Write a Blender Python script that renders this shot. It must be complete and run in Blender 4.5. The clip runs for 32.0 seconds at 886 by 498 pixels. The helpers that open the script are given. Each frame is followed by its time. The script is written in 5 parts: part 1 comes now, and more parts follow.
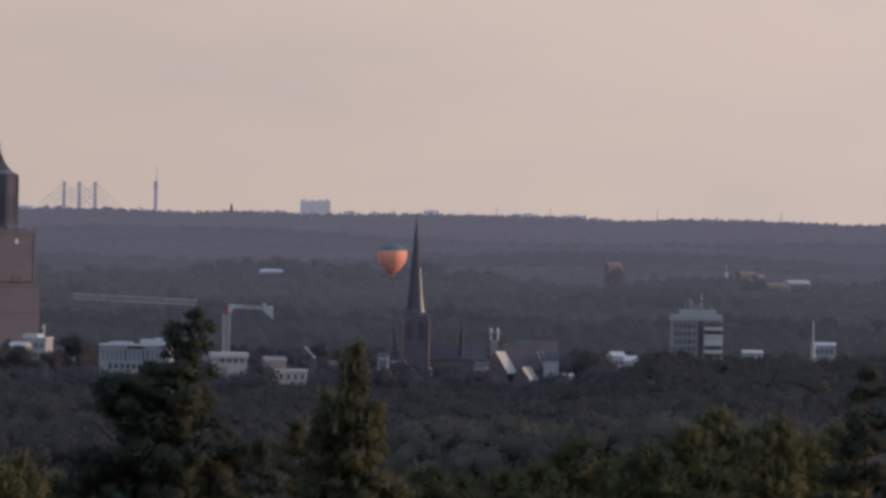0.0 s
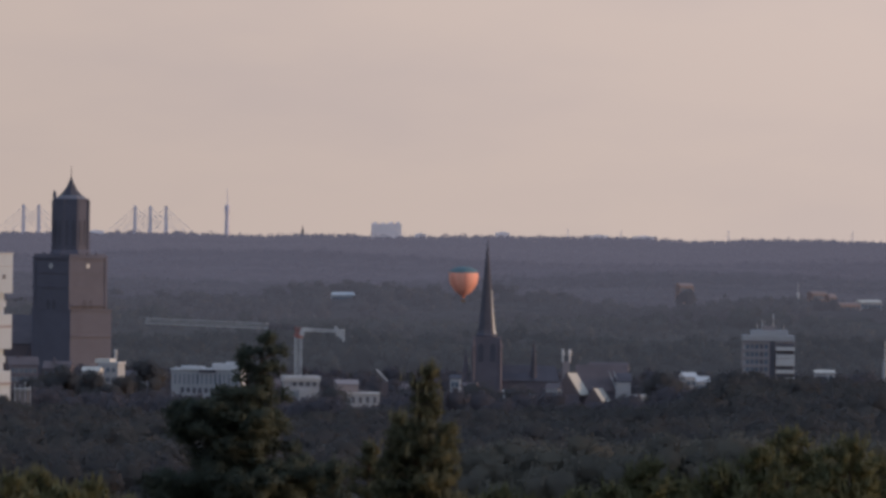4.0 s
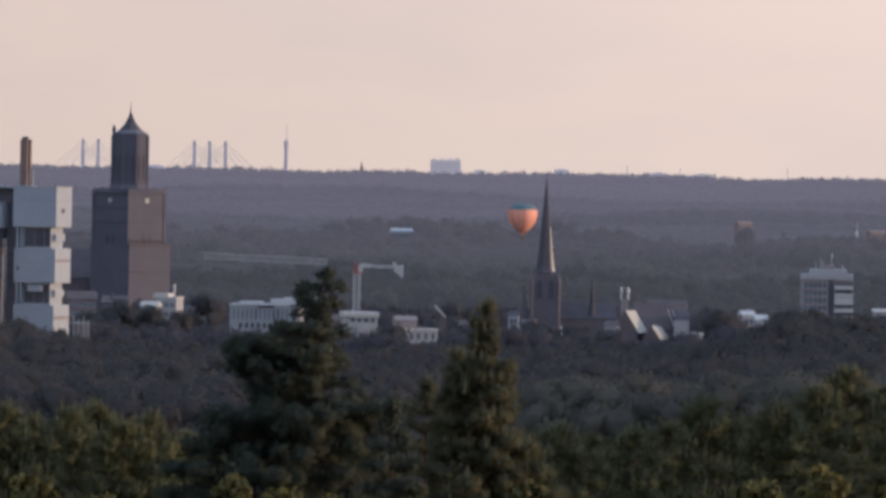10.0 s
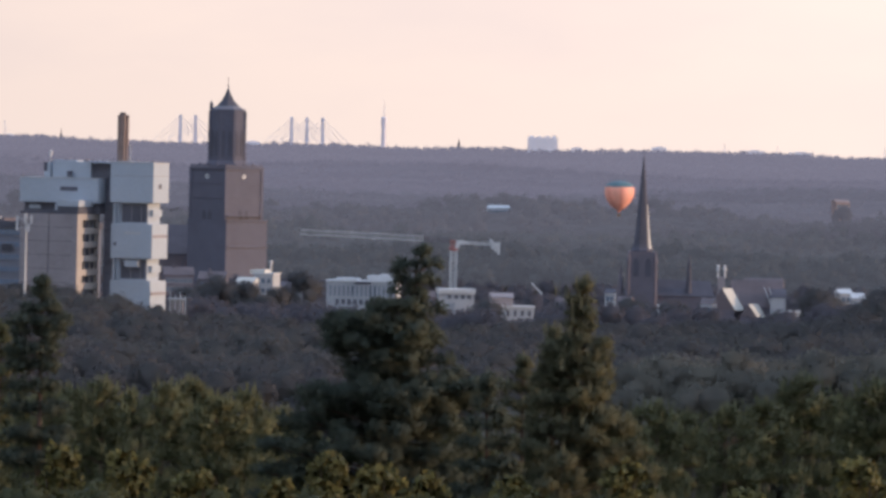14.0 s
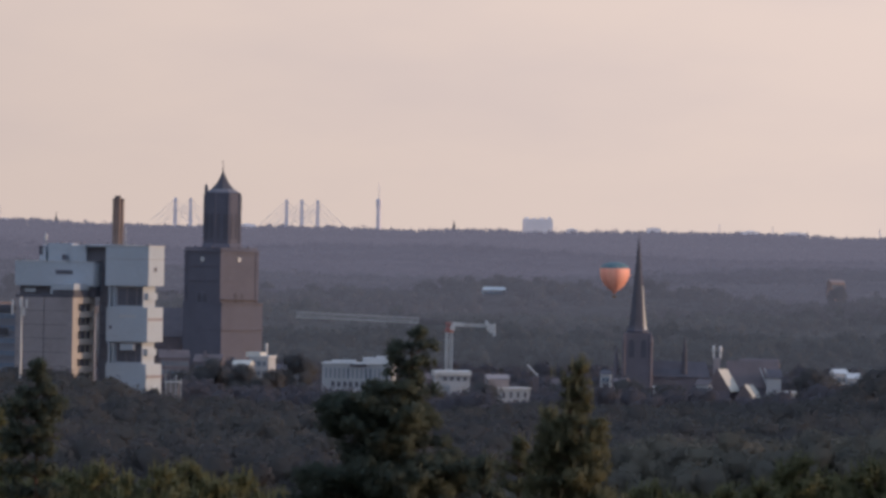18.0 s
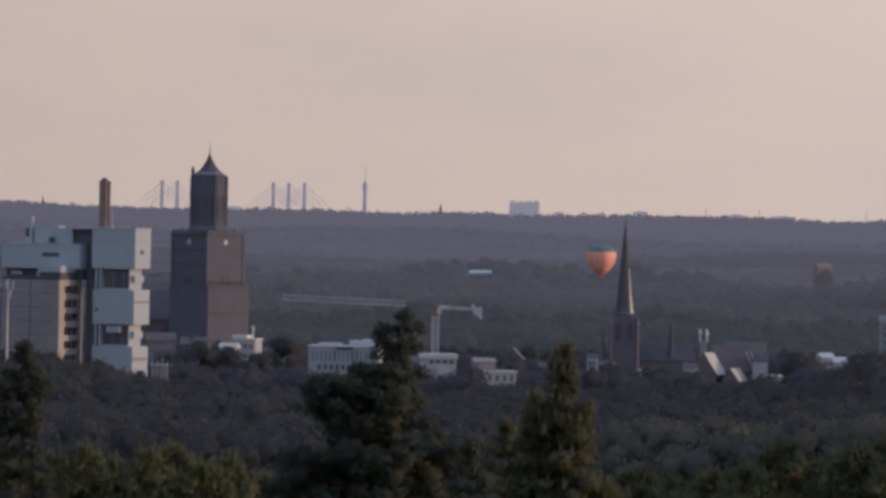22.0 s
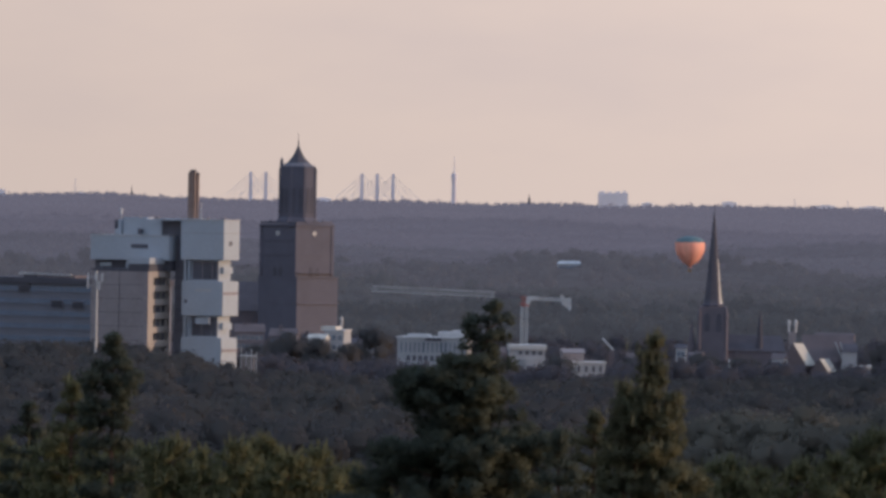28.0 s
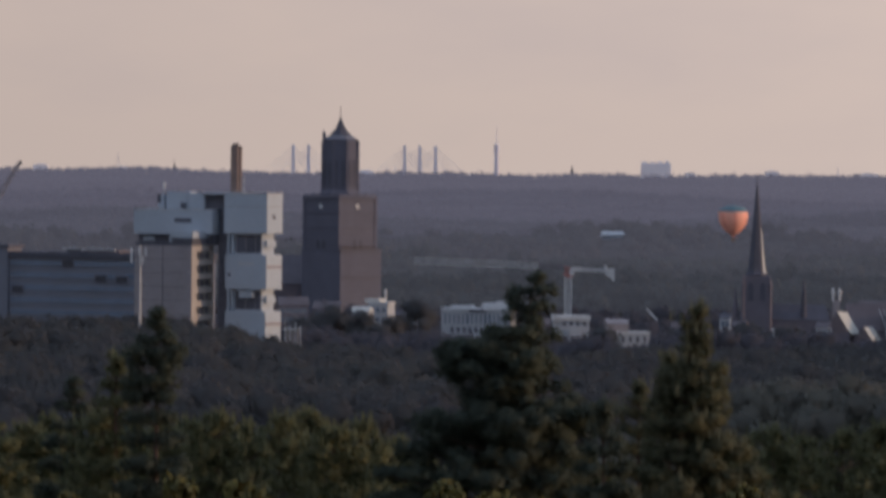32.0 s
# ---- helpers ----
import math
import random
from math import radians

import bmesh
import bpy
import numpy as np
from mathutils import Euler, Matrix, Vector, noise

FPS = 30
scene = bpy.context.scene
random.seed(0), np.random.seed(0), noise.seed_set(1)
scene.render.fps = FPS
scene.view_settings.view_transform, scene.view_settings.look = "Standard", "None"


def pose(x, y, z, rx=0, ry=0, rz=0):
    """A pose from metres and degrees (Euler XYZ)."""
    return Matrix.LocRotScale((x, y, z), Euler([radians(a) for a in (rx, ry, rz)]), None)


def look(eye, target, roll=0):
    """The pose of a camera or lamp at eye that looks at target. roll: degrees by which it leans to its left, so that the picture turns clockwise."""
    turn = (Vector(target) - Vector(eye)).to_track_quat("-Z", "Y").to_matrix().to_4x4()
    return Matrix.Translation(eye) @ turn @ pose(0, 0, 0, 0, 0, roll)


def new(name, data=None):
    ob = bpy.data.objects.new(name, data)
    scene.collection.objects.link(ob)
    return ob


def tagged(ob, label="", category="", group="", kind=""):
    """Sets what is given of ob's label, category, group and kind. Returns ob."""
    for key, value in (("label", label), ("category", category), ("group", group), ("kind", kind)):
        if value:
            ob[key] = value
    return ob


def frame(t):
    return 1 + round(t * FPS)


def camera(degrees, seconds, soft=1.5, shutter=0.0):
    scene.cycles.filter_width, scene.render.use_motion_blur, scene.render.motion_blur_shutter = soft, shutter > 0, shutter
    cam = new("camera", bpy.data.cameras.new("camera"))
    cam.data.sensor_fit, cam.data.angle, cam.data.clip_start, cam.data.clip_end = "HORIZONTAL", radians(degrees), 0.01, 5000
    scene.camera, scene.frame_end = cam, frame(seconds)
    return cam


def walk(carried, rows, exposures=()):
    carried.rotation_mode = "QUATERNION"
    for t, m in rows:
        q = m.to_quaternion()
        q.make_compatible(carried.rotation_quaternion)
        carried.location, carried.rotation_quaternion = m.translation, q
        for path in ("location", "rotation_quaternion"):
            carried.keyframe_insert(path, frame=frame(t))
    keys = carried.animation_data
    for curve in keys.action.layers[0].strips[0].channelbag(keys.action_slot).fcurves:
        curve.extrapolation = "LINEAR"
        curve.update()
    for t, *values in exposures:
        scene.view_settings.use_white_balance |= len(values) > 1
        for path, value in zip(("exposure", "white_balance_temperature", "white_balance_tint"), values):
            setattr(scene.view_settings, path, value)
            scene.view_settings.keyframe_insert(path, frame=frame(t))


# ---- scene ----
# An evening view from a wooded hill over a town: the eye stands still and pans.
# Bearings and drops place things to fit the camera's view, in parts of R (one part = 1/15,000 radian).
R = 15000.0
EYE = Vector((0.0, 0.0, 83.0))
PATH = [
    (0, 411.6, 123.9, 1.09), (0.5, 397.9, 105.5, 1.04), (1, 370.8, 89.6, 0.99), (1.5, 371.7, 111.7, 1.07),
    (2, 328.1, 84.6, 1.09), (2.5, 308.5, 57.0, 0.76), (3, 284.5, 75.3, 0.71), (3.5, 286.6, 76.3, 0.67),
    (5.5, 229.0, 132.3, 0.95), (6, 203.7, 129.6, 1.14), (6.5, 179.7, 79.4, 1.08), (7, 194.2, 143.7, 1.20),
    (7.5, 224.5, 156.0, 1.25), (8, 212.2, 192.5, 1.49), (8.5, 214.3, 185.0, 1.35), (9, 220.2, 170.3, 1.33),
    (9.5, 221.0, 149.2, 1.39), (10, 182.4, 200.3, 1.02), (10.5, 97.4, 295.8, 1.36), (11, 77.1, 279.0, 1.45),
    (11.5, 60.0, 233.4, 1.65), (12, 34.1, 257.3, 1.46), (12.5, -4.4, 260.4, 1.39), (13, -0.1, 241.0, 1.12),
    (13.5, 16.8, 245.7, 1.24), (14, 11.9, 244.4, 1.22), (14.5, -35.4, 202.0, 1.07), (16.5, 2.6, 156.8, 0.82),
    (17, 25.8, 157.8, 0.97), (17.5, 37.5, 160.2, 0.95), (18, 17.4, 99.2, 0.98), (18.5, 18.7, 126.6, 0.94),
    (19, 0.8, 117.2, 0.93), (19.5, 40.0, 95.5, 1.05), (20, 42.6, 127.5, 1.10), (20.5, 27.2, 138.7, 1.01),
    (21, 19.8, 69.3, 1.05), (21.5, 15.6, 64.4, 1.09), (22, 41.7, 128.8, 1.08), (22.5, -10.3, 100.4, 1.09),
    (23, -55.8, 122.0, 1.18), (23.5, -67.2, 173.5, 1.25), (24, -73.9, 135.4, 1.19), (24.5, -61.4, 121.3, 1.26),
    (26.5, -85.9, 135.1, 0.91), (27, -73.6, 99.3, 0.91), (27.5, -120.5, 120.4, 0.81), (28, -115.1, 147.5, 0.98),
    (28.5, -112.4, 166.0, 1.19), (29, -108.5, 151.3, 1.07), (29.5, -251.8, 137.4, 0.50),
    (30, -270.2, 69.5, 0.45), (30.5, -267.6, 84.3, 0.42), (31, -297.4, 128.0, 0.59), (31.5, -245.1, 83.8, 0.51),
    (32, -191.0, 198.5, 0.50),
]

cam = camera(2 * math.degrees(math.atan(784 / R)), 32.0, soft=3.3, shutter=0.5)
walk(cam, [(t, look(EYE, EYE + Vector((u, R, -v)), roll)) for t, u, v, roll in PATH], exposures=[
    (0, 0.3), (1, 0.37), (2, 0.43), (3, 0.24), (5.5, 0.36), (7, 0.4), (8, 0.53), (9, 0.8), (10, 0.72), (10.6, 1.02), (11, 1.36), (11.6, 1.2), (12.5, 1.22), (13, 1.14),
    (14, 1.14), (14.5, 0.93), (16.5, 0.7), (18, 0.63), (19, 0.56), (20, 0.5), (21, 0.55), (22, 0.36), (24, 0.66), (27, 0.62), (28, 0.6), (29, 0.74), (29.8, 0.6), (30, 0.52), (30.5, 0.28), (31, 0.36), (32, 0.33)])

# ---- light ----
SUN_AZ, SUN_EL = radians(92), radians(5)
world = bpy.data.worlds.new("evening_sky")
scene.world = world
world.use_nodes = True
nt = world.node_tree
bg = nt.nodes["Background"]
sky = nt.nodes.new("ShaderNodeTexSky")
sky.sky_type = 'NISHITA'
sky.sun_disc = False
sky.sun_elevation, sky.sun_rotation = SUN_EL, SUN_AZ
sky.altitude, sky.air_density, sky.dust_density, sky.ozone_density = 80, 1.0, 4.0, 1.5
tc = nt.nodes.new("ShaderNodeTexCoord")
mp = nt.nodes.new("ShaderNodeMapping")
mp.inputs["Scale"].default_value = (18, 18, 55)
cl = nt.nodes.new("ShaderNodeTexNoise")
cl.inputs["Scale"].default_value, cl.inputs["Detail"].default_value = 1.3, 5.0
cr = nt.nodes.new("ShaderNodeMapRange")
cr.inputs["From Min"].default_value, cr.inputs["From Max"].default_value = 0.42, 0.68
cr.inputs["To Min"].default_value, cr.inputs["To Max"].default_value = 0.0, 0.5
veil = nt.nodes.new("ShaderNodeMix")
veil.data_type = 'RGBA'
veil.inputs[7].default_value = (5.16, 4.08, 3.52, 1)
sep = nt.nodes.new("ShaderNodeSeparateXYZ")
band = nt.nodes.new("ShaderNodeMapRange")
band.interpolation_type = 'SMOOTHSTEP'
band.inputs["From Min"].default_value, band.inputs["From Max"].default_value = 0.06, 0.32
band.inputs["To Min"].default_value, band.inputs["To Max"].default_value = 0.9, 0.0
blue = nt.nodes.new("ShaderNodeMix")
blue.data_type = 'RGBA'
blue.inputs[0].default_value = 0.7
blue.inputs[7].default_value = (3.1, 4.35, 6.5, 1)
nt.links.new(sky.outputs[0], blue.inputs[6])
nt.links.new(tc.outputs["Generated"], sep.inputs[0])
nt.links.new(sep.outputs["Z"], band.inputs["Value"])
nt.links.new(band.outputs[0], veil.inputs[0])
thin = nt.nodes.new("ShaderNodeMix")
thin.data_type = 'RGBA'
thin.inputs[7].default_value = (4.2, 3.52, 3.42, 1)
nt.links.new(tc.outputs["Generated"], mp.inputs["Vector"])
nt.links.new(mp.outputs["Vector"], cl.inputs["Vector"])
nt.links.new(cl.outputs["Fac"], cr.inputs["Value"])
nt.links.new(blue.outputs[2], veil.inputs[6])
nt.links.new(veil.outputs[2], thin.inputs[6])
nt.links.new(cr.outputs[0], thin.inputs[0])
glow = nt.nodes.new("ShaderNodeMapRange")
glow.inputs["From Min"].default_value, glow.inputs["From Max"].default_value = -0.08, 0.12
glow.inputs["To Min"].default_value, glow.inputs["To Max"].default_value = 0.87, 1.12
lift = nt.nodes.new("ShaderNodeMapRange")
lift.inputs["From Min"].default_value, lift.inputs["From Max"].default_value = 0.0, 0.05
lift.inputs["To Min"].default_value, lift.inputs["To Max"].default_value = 0.92, 1.06
both = nt.nodes.new("ShaderNodeMath")
both.operation = 'MULTIPLY'
tone = nt.nodes.new("ShaderNodeVectorMath")
tone.operation = 'SCALE'
nt.links.new(sep.outputs["X"], glow.inputs["Value"])
nt.links.new(sep.outputs["Z"], lift.inputs["Value"])
nt.links.new(glow.outputs[0], both.inputs[0])
nt.links.new(lift.outputs[0], both.inputs[1])
nt.links.new(thin.outputs[2], tone.inputs[0])
nt.links.new(both.outputs[0], tone.inputs["Scale"])
nt.links.new(tone.outputs[0], bg.inputs["Color"])
bg.inputs["Strength"].default_value = 0.105
sun = new("sun", bpy.data.lights.new("sun", 'SUN'))
sun.data.energy, sun.data.angle, sun.data.color = 1.6, radians(0.6), (1.0, 0.66, 0.42)
sun.matrix_world = look((0, 0, 0), (-math.sin(SUN_AZ) * math.cos(SUN_EL), -math.cos(SUN_AZ) * math.cos(SUN_EL), -math.sin(SUN_EL)))


# ---- helpers of this scene ----
def spot(u, v, d):
    """The place at bearing u, drop v and depth d."""
    return Vector((u / R * d, d, EYE.z - v / R * d))


def material(name, color, rough=0.8, vary=0.25, scale=1.0, fine=6.0, tint=None, island=0.0, metal=0.0, bump=0.15, spec=0.3, leaf=False):
    m = bpy.data.materials.new(name)
    m.use_nodes = True
    n, l = m.node_tree.nodes, m.node_tree.links
    b = n["Principled BSDF"]
    co = n.new("ShaderNodeTexCoord")
    big = n.new("ShaderNodeTexNoise")
    big.inputs["Scale"].default_value, big.inputs["Detail"].default_value = 0.25 * scale, 3
    small = n.new("ShaderNodeTexNoise")
    small.inputs["Scale"].default_value, small.inputs["Detail"].default_value = fine * scale, 4
    for t in (big, small):
        l.new(co.outputs["Object"], t.inputs["Vector"])
    add = n.new("ShaderNodeMath")
    add.operation = 'ADD'
    l.new(big.outputs["Fac"], add.inputs[0])
    l.new(small.outputs["Fac"], add.inputs[1])
    last = add.outputs[0]
    if island:
        geo = n.new("ShaderNodeNewGeometry")
        mul = n.new("ShaderNodeMath")
        mul.operation = 'MULTIPLY_ADD'
        mul.inputs[1].default_value = island
        l.new(geo.outputs["Random Per Island"], mul.inputs[0])
        l.new(last, mul.inputs[2])
        last = mul.outputs[0]
    rng = n.new("ShaderNodeMapRange")
    rng.inputs["From Min"].default_value, rng.inputs["From Max"].default_value = 0.6, 1.4 + island
    l.new(last, rng.inputs["Value"])
    ramp = n.new("ShaderNodeMix")
    ramp.data_type = 'RGBA'
    dark = [c * (1 - vary) for c in color]
    light = list(tint) if tint else [min(1, c * (1 + vary)) for c in color]
    ramp.inputs[6].default_value, ramp.inputs[7].default_value = (*dark, 1), (*light, 1)
    l.new(rng.outputs[0], ramp.inputs[0])
    l.new(ramp.outputs[2], b.inputs["Base Color"])
    b.inputs["Roughness"].default_value, b.inputs["Metallic"].default_value = rough, metal
    b.inputs["Specular IOR Level"].default_value = spec
    if leaf:
        thin = n.new("ShaderNodeBsdfTranslucent")
        l.new(ramp.outputs[2], thin.inputs["Color"])
        mixed = n.new("ShaderNodeMixShader")
        mixed.inputs[0].default_value = 0.5
        l.new(b.outputs[0], mixed.inputs[1])
        l.new(thin.outputs[0], mixed.inputs[2])
        l.new(mixed.outputs[0], n["Material Output"].inputs["Surface"])
    if bump:
        bp = n.new("ShaderNodeBump")
        bp.inputs["Strength"].default_value = bump
        bp.inputs["Distance"].default_value = 0.1
        l.new(small.outputs["Fac"], bp.inputs["Height"])
        l.new(bp.outputs[0], b.inputs["Normal"])
    return m


def mesh_from(name, verts, faces, normals=None):
    """A mesh from arrays; faces all have the same number of corners. normals: one a corner point, for soft foliage."""
    me = bpy.data.meshes.new(name)
    k = faces.shape[1]
    me.vertices.add(len(verts))
    me.vertices.foreach_set("co", np.ascontiguousarray(verts, dtype=np.float32).ravel())
    me.loops.add(faces.size)
    me.loops.foreach_set("vertex_index", np.ascontiguousarray(faces, dtype=np.int32).ravel())
    me.polygons.add(len(faces))
    me.polygons.foreach_set("loop_start", np.arange(0, faces.size, k, dtype=np.int32))
    me.update(calc_edges=True)
    if normals is not None:
        me.polygons.foreach_set("use_smooth", np.ones(len(faces), dtype=bool))
        normals = normals / np.linalg.norm(normals, axis=1, keepdims=True)
        me.normals_split_custom_set_from_vertices(normals.astype(np.float32))
    return me


def thing(name, at, turn=0.0, label="", category="", group="", kind=""):
    e = new(name)
    e.empty_display_size = 0.5
    e.matrix_world = pose(at[0], at[1], at[2], 0, 0, turn)
    return tagged(e, label, category, group, kind)


def part(name, bm, mat, parent, label=""):
    me = bpy.data.meshes.new(name)
    bm.to_mesh(me)
    bm.free()
    me.materials.append(mat)
    ob = new(name, me)
    ob.parent = parent
    return tagged(ob, label)


def bx(bm, x0, x1, y0, y1, z0, z1):
    v = [bm.verts.new(p) for p in ((x0, y0, z0), (x1, y0, z0), (x1, y1, z0), (x0, y1, z0), (x0, y0, z1), (x1, y0, z1), (x1, y1, z1), (x0, y1, z1))]
    for f in ((3, 2, 1, 0), (4, 5, 6, 7), (0, 1, 5, 4), (1, 2, 6, 5), (2, 3, 7, 6), (3, 0, 4, 7)):
        bm.faces.new([v[i] for i in f])
    return bm


def box(name, x0, x1, y0, y1, z0, z1, mat, parent, label="", bevel=0.0):
    bm = bx(bmesh.new(), x0, x1, y0, y1, z0, z1)
    if bevel:
        bmesh.ops.bevel(bm, geom=bm.edges[:], offset=bevel, segments=2, affect='EDGES')
    return part(name, bm, mat, parent, label)


def lathe(bm, profile, n=8, cx=0.0, cy=0.0, twist=0.0):
    """Rings of n corners through (radius, height) pairs, closed at both ends."""
    rings = []
    for r, z in profile:
        rings.append([bm.verts.new((cx + r * math.cos(twist + 2 * math.pi * i / n), cy + r * math.sin(twist + 2 * math.pi * i / n), z)) for i in range(n)])
    for a, b in zip(rings, rings[1:]):
        for i in range(n):
            bm.faces.new((a[i], a[(i + 1) % n], b[(i + 1) % n], b[i]))
    bm.faces.new(rings[0][::-1])
    bm.faces.new(rings[-1])
    return bm


def beam(bm, a, b, w):
    """A square bar from a to b."""
    a, b = Vector(a), Vector(b)
    z = (b - a).normalized()
    x = z.cross(Vector((0, 0, 1)) if abs(z.z) < 0.9 else Vector((1, 0, 0))).normalized() * w / 2
    y = z.cross(x).normalized() * w / 2
    v = [bm.verts.new(p + s) for p in (a, b) for s in (-x - y, x - y, x + y, -x + y)]
    for f in ((3, 2, 1, 0), (4, 5, 6, 7), (0, 1, 5, 4), (1, 2, 6, 5), (2, 3, 7, 6), (3, 0, 4, 7)):
        bm.faces.new([v[i] for i in f])
    return bm


# ---- ground ----
# drop of the treetops at the far rim of the near woods, by bearing
RIM_U = [-1300, -780, -600, -440, -250, 0, 300, 500, 640, 720, 800, 1300]
RIM_V = [310, 312, 322, 362, 368, 370, 362, 352, 345, 330, 295, 288]
DEPTH = [-3000, 0, 150, 260, 420, 620, 850, 1000, 1500, 2000, 2250, 2520, 3400, 3600, 3800, 4100, 4400, 4700, 4900, 5400]


def ground_z(x, y):
    x, y = np.asarray(x, float), np.asarray(y, float)
    u = x / np.maximum(y, 400) * R
    rim = np.interp(u, RIM_U, RIM_V)
    right = np.clip((u - 150) / 250, 0, 1)
    rim_z = 83 - rim / R * 2000 - 15
    mid_z = 83 - (rim + 0.35 * (396 - rim)) / R * 1500 - 15
    cols = [np.full(x.shape, c) for c in (64, 70, 68.5, 65.5, 56, 42, 37)]
    cols[5] = cols[5] + 4 * right
    cols += [np.full(x.shape, 39.0), mid_z, rim_z, rim_z - 4] + [np.full(x.shape, c) for c in (4, 0, 2, 4.5, 14, 23, 37, 47.5, 48)]
    z = np.zeros(x.shape)
    for i in range(len(DEPTH) - 1):
        a, b = DEPTH[i], DEPTH[i + 1]
        k = (y >= a) & (y < b)
        s = (y - a) / (b - a)
        z = np.where(k, cols[i] * (1 - s) + cols[i + 1] * s, z)
    z = np.where(y >= DEPTH[-1], 48, np.where(y < DEPTH[0], 64, z))
    far = np.clip((y - 3650) / 500, 0, 1) * np.clip((4880 - y) / 200, 0, 1)
    return z + far * (2.6 * np.sin(x / 97 + y / 61) + 2.0 * np.sin(x / 53 - y / 83 + 2))


m_grass = material("rough_grass", (0.045, 0.06, 0.025), 0.95, 0.4, 0.2, 4)
gx = np.concatenate([np.linspace(-3200, -700, 12)[:-1], np.linspace(-700, 700, 113), np.linspace(700, 3200, 12)[1:]])
gy = np.concatenate([np.linspace(-3000, 0, 8)[:-1], np.linspace(0, 5150, 185)])
GX, GY = np.meshgrid(gx, gy)
gv = np.stack([GX.ravel(), GY.ravel(), ground_z(GX, GY).ravel()], 1)
nx, ny = len(gx), len(gy)
ii = (np.arange(ny - 1)[:, None] * nx + np.arange(nx - 1)[None, :]).ravel()
gme = mesh_from("ground", gv, np.stack([ii, ii + 1, ii + nx + 1, ii + nx], 1))
gme.materials.append(m_grass)
tagged(new("ground", gme), "rolling ground of rough grass falling to a flat town plain", "ground", kind="structure")

# ---- woods ----
rng = np.random.default_rng(7)
phi = (1 + 5 ** 0.5) / 2
ICO = np.array([(-1, phi, 0), (1, phi, 0), (-1, -phi, 0), (1, -phi, 0), (0, -1, phi), (0, 1, phi), (0, -1, -phi), (0, 1, -phi), (phi, 0, -1), (phi, 0, 1), (-phi, 0, -1), (-phi, 0, 1)]) / math.sqrt(1 + phi * phi)
ICOF = np.array([(0, 11, 5), (0, 5, 1), (0, 1, 7), (0, 7, 10), (0, 10, 11), (1, 5, 9), (5, 11, 4), (11, 10, 2), (10, 7, 6), (7, 1, 8), (3, 9, 4), (3, 4, 2), (3, 2, 6), (3, 6, 8), (3, 8, 9), (4, 9, 5), (2, 4, 11), (6, 2, 10), (8, 6, 7), (9, 8, 1)])


def leaf_quads(c, rad, k, size, loose=0.45, blend=0.3):
    """Sprays of foliage over lobes with centres c and radii rad (n x 3), one triangle each; gives points, faces and normals."""
    n = len(c)
    d = rng.normal(size=(n, k, 3))
    d[..., 2] = np.abs(d[..., 2]) * 0.9 - 0.25
    d /= np.linalg.norm(d, axis=2, keepdims=True)
    p = c[:, None] + d * rad[:, None] * rng.uniform(0.8, 1.1, (n, k, 1))
    nor = d + loose * rng.normal(size=d.shape)
    nor /= np.linalg.norm(nor, axis=2, keepdims=True)
    a = np.cross(nor, rng.normal(size=d.shape))
    a /= np.linalg.norm(a, axis=2, keepdims=True)
    b = np.cross(nor, a)
    b *= np.sign(np.sum(np.cross(a, b) * d, axis=2, keepdims=True))
    s = size * rng.uniform(0.6, 1.35, (n, k, 1))
    v = np.stack([p - a * s, p + a * s * 0.8 - b * s * 0.75, p + a * s * 0.6 + b * s], 2).reshape(-1, 3)
    return v, np.arange(n * k * 3).reshape(-1, 3), np.repeat((d + blend * (nor - d)).reshape(-1, 3), 3, 0)


def cores(c, rad):
    n = len(c)
    v = (c[:, None] + ICO[None] * rad[:, None] * rng.uniform(0.62, 0.85, (n, 12, 1))).reshape(-1, 3)
    return v, (np.arange(n)[:, None, None] * 12 + ICOF[None]).reshape(-1, 3), np.tile(ICO, (n, 1))


def stems(x, y, z0, z1, r):
    n = len(x)
    ang = np.array([0, 2.1, 4.2])
    lo = np.stack([x[:, None] + r[:, None] * np.cos(ang), y[:, None] + r[:, None] * np.sin(ang), np.repeat(z0[:, None], 3, 1)], 2)
    hi = np.stack([x[:, None] + 0.4 * r[:, None] * np.cos(ang), y[:, None] + 0.4 * r[:, None] * np.sin(ang), np.repeat(z1[:, None], 3, 1)], 2)
    v = np.concatenate([lo, hi], 1).reshape(-1, 3)
    f = np.array([(0, 1, 4), (0, 4, 3), (1, 2, 5), (1, 5, 4), (2, 0, 3), (2, 3, 5)])
    out = np.tile(np.stack([np.cos(ang), np.sin(ang), ang * 0], 1), (2 * n, 1))
    return v, (np.arange(n)[:, None, None] * 6 + f[None]).reshape(-1, 3), out


def merged(*sets):
    vs, fs, ns, o = [], [], [], 0
    for v, f, n in sets:
        vs.append(v)
        fs.append(f + o)
        ns.append(n)
        o += len(v)
    return np.concatenate(vs), np.concatenate(fs), np.concatenate(ns)


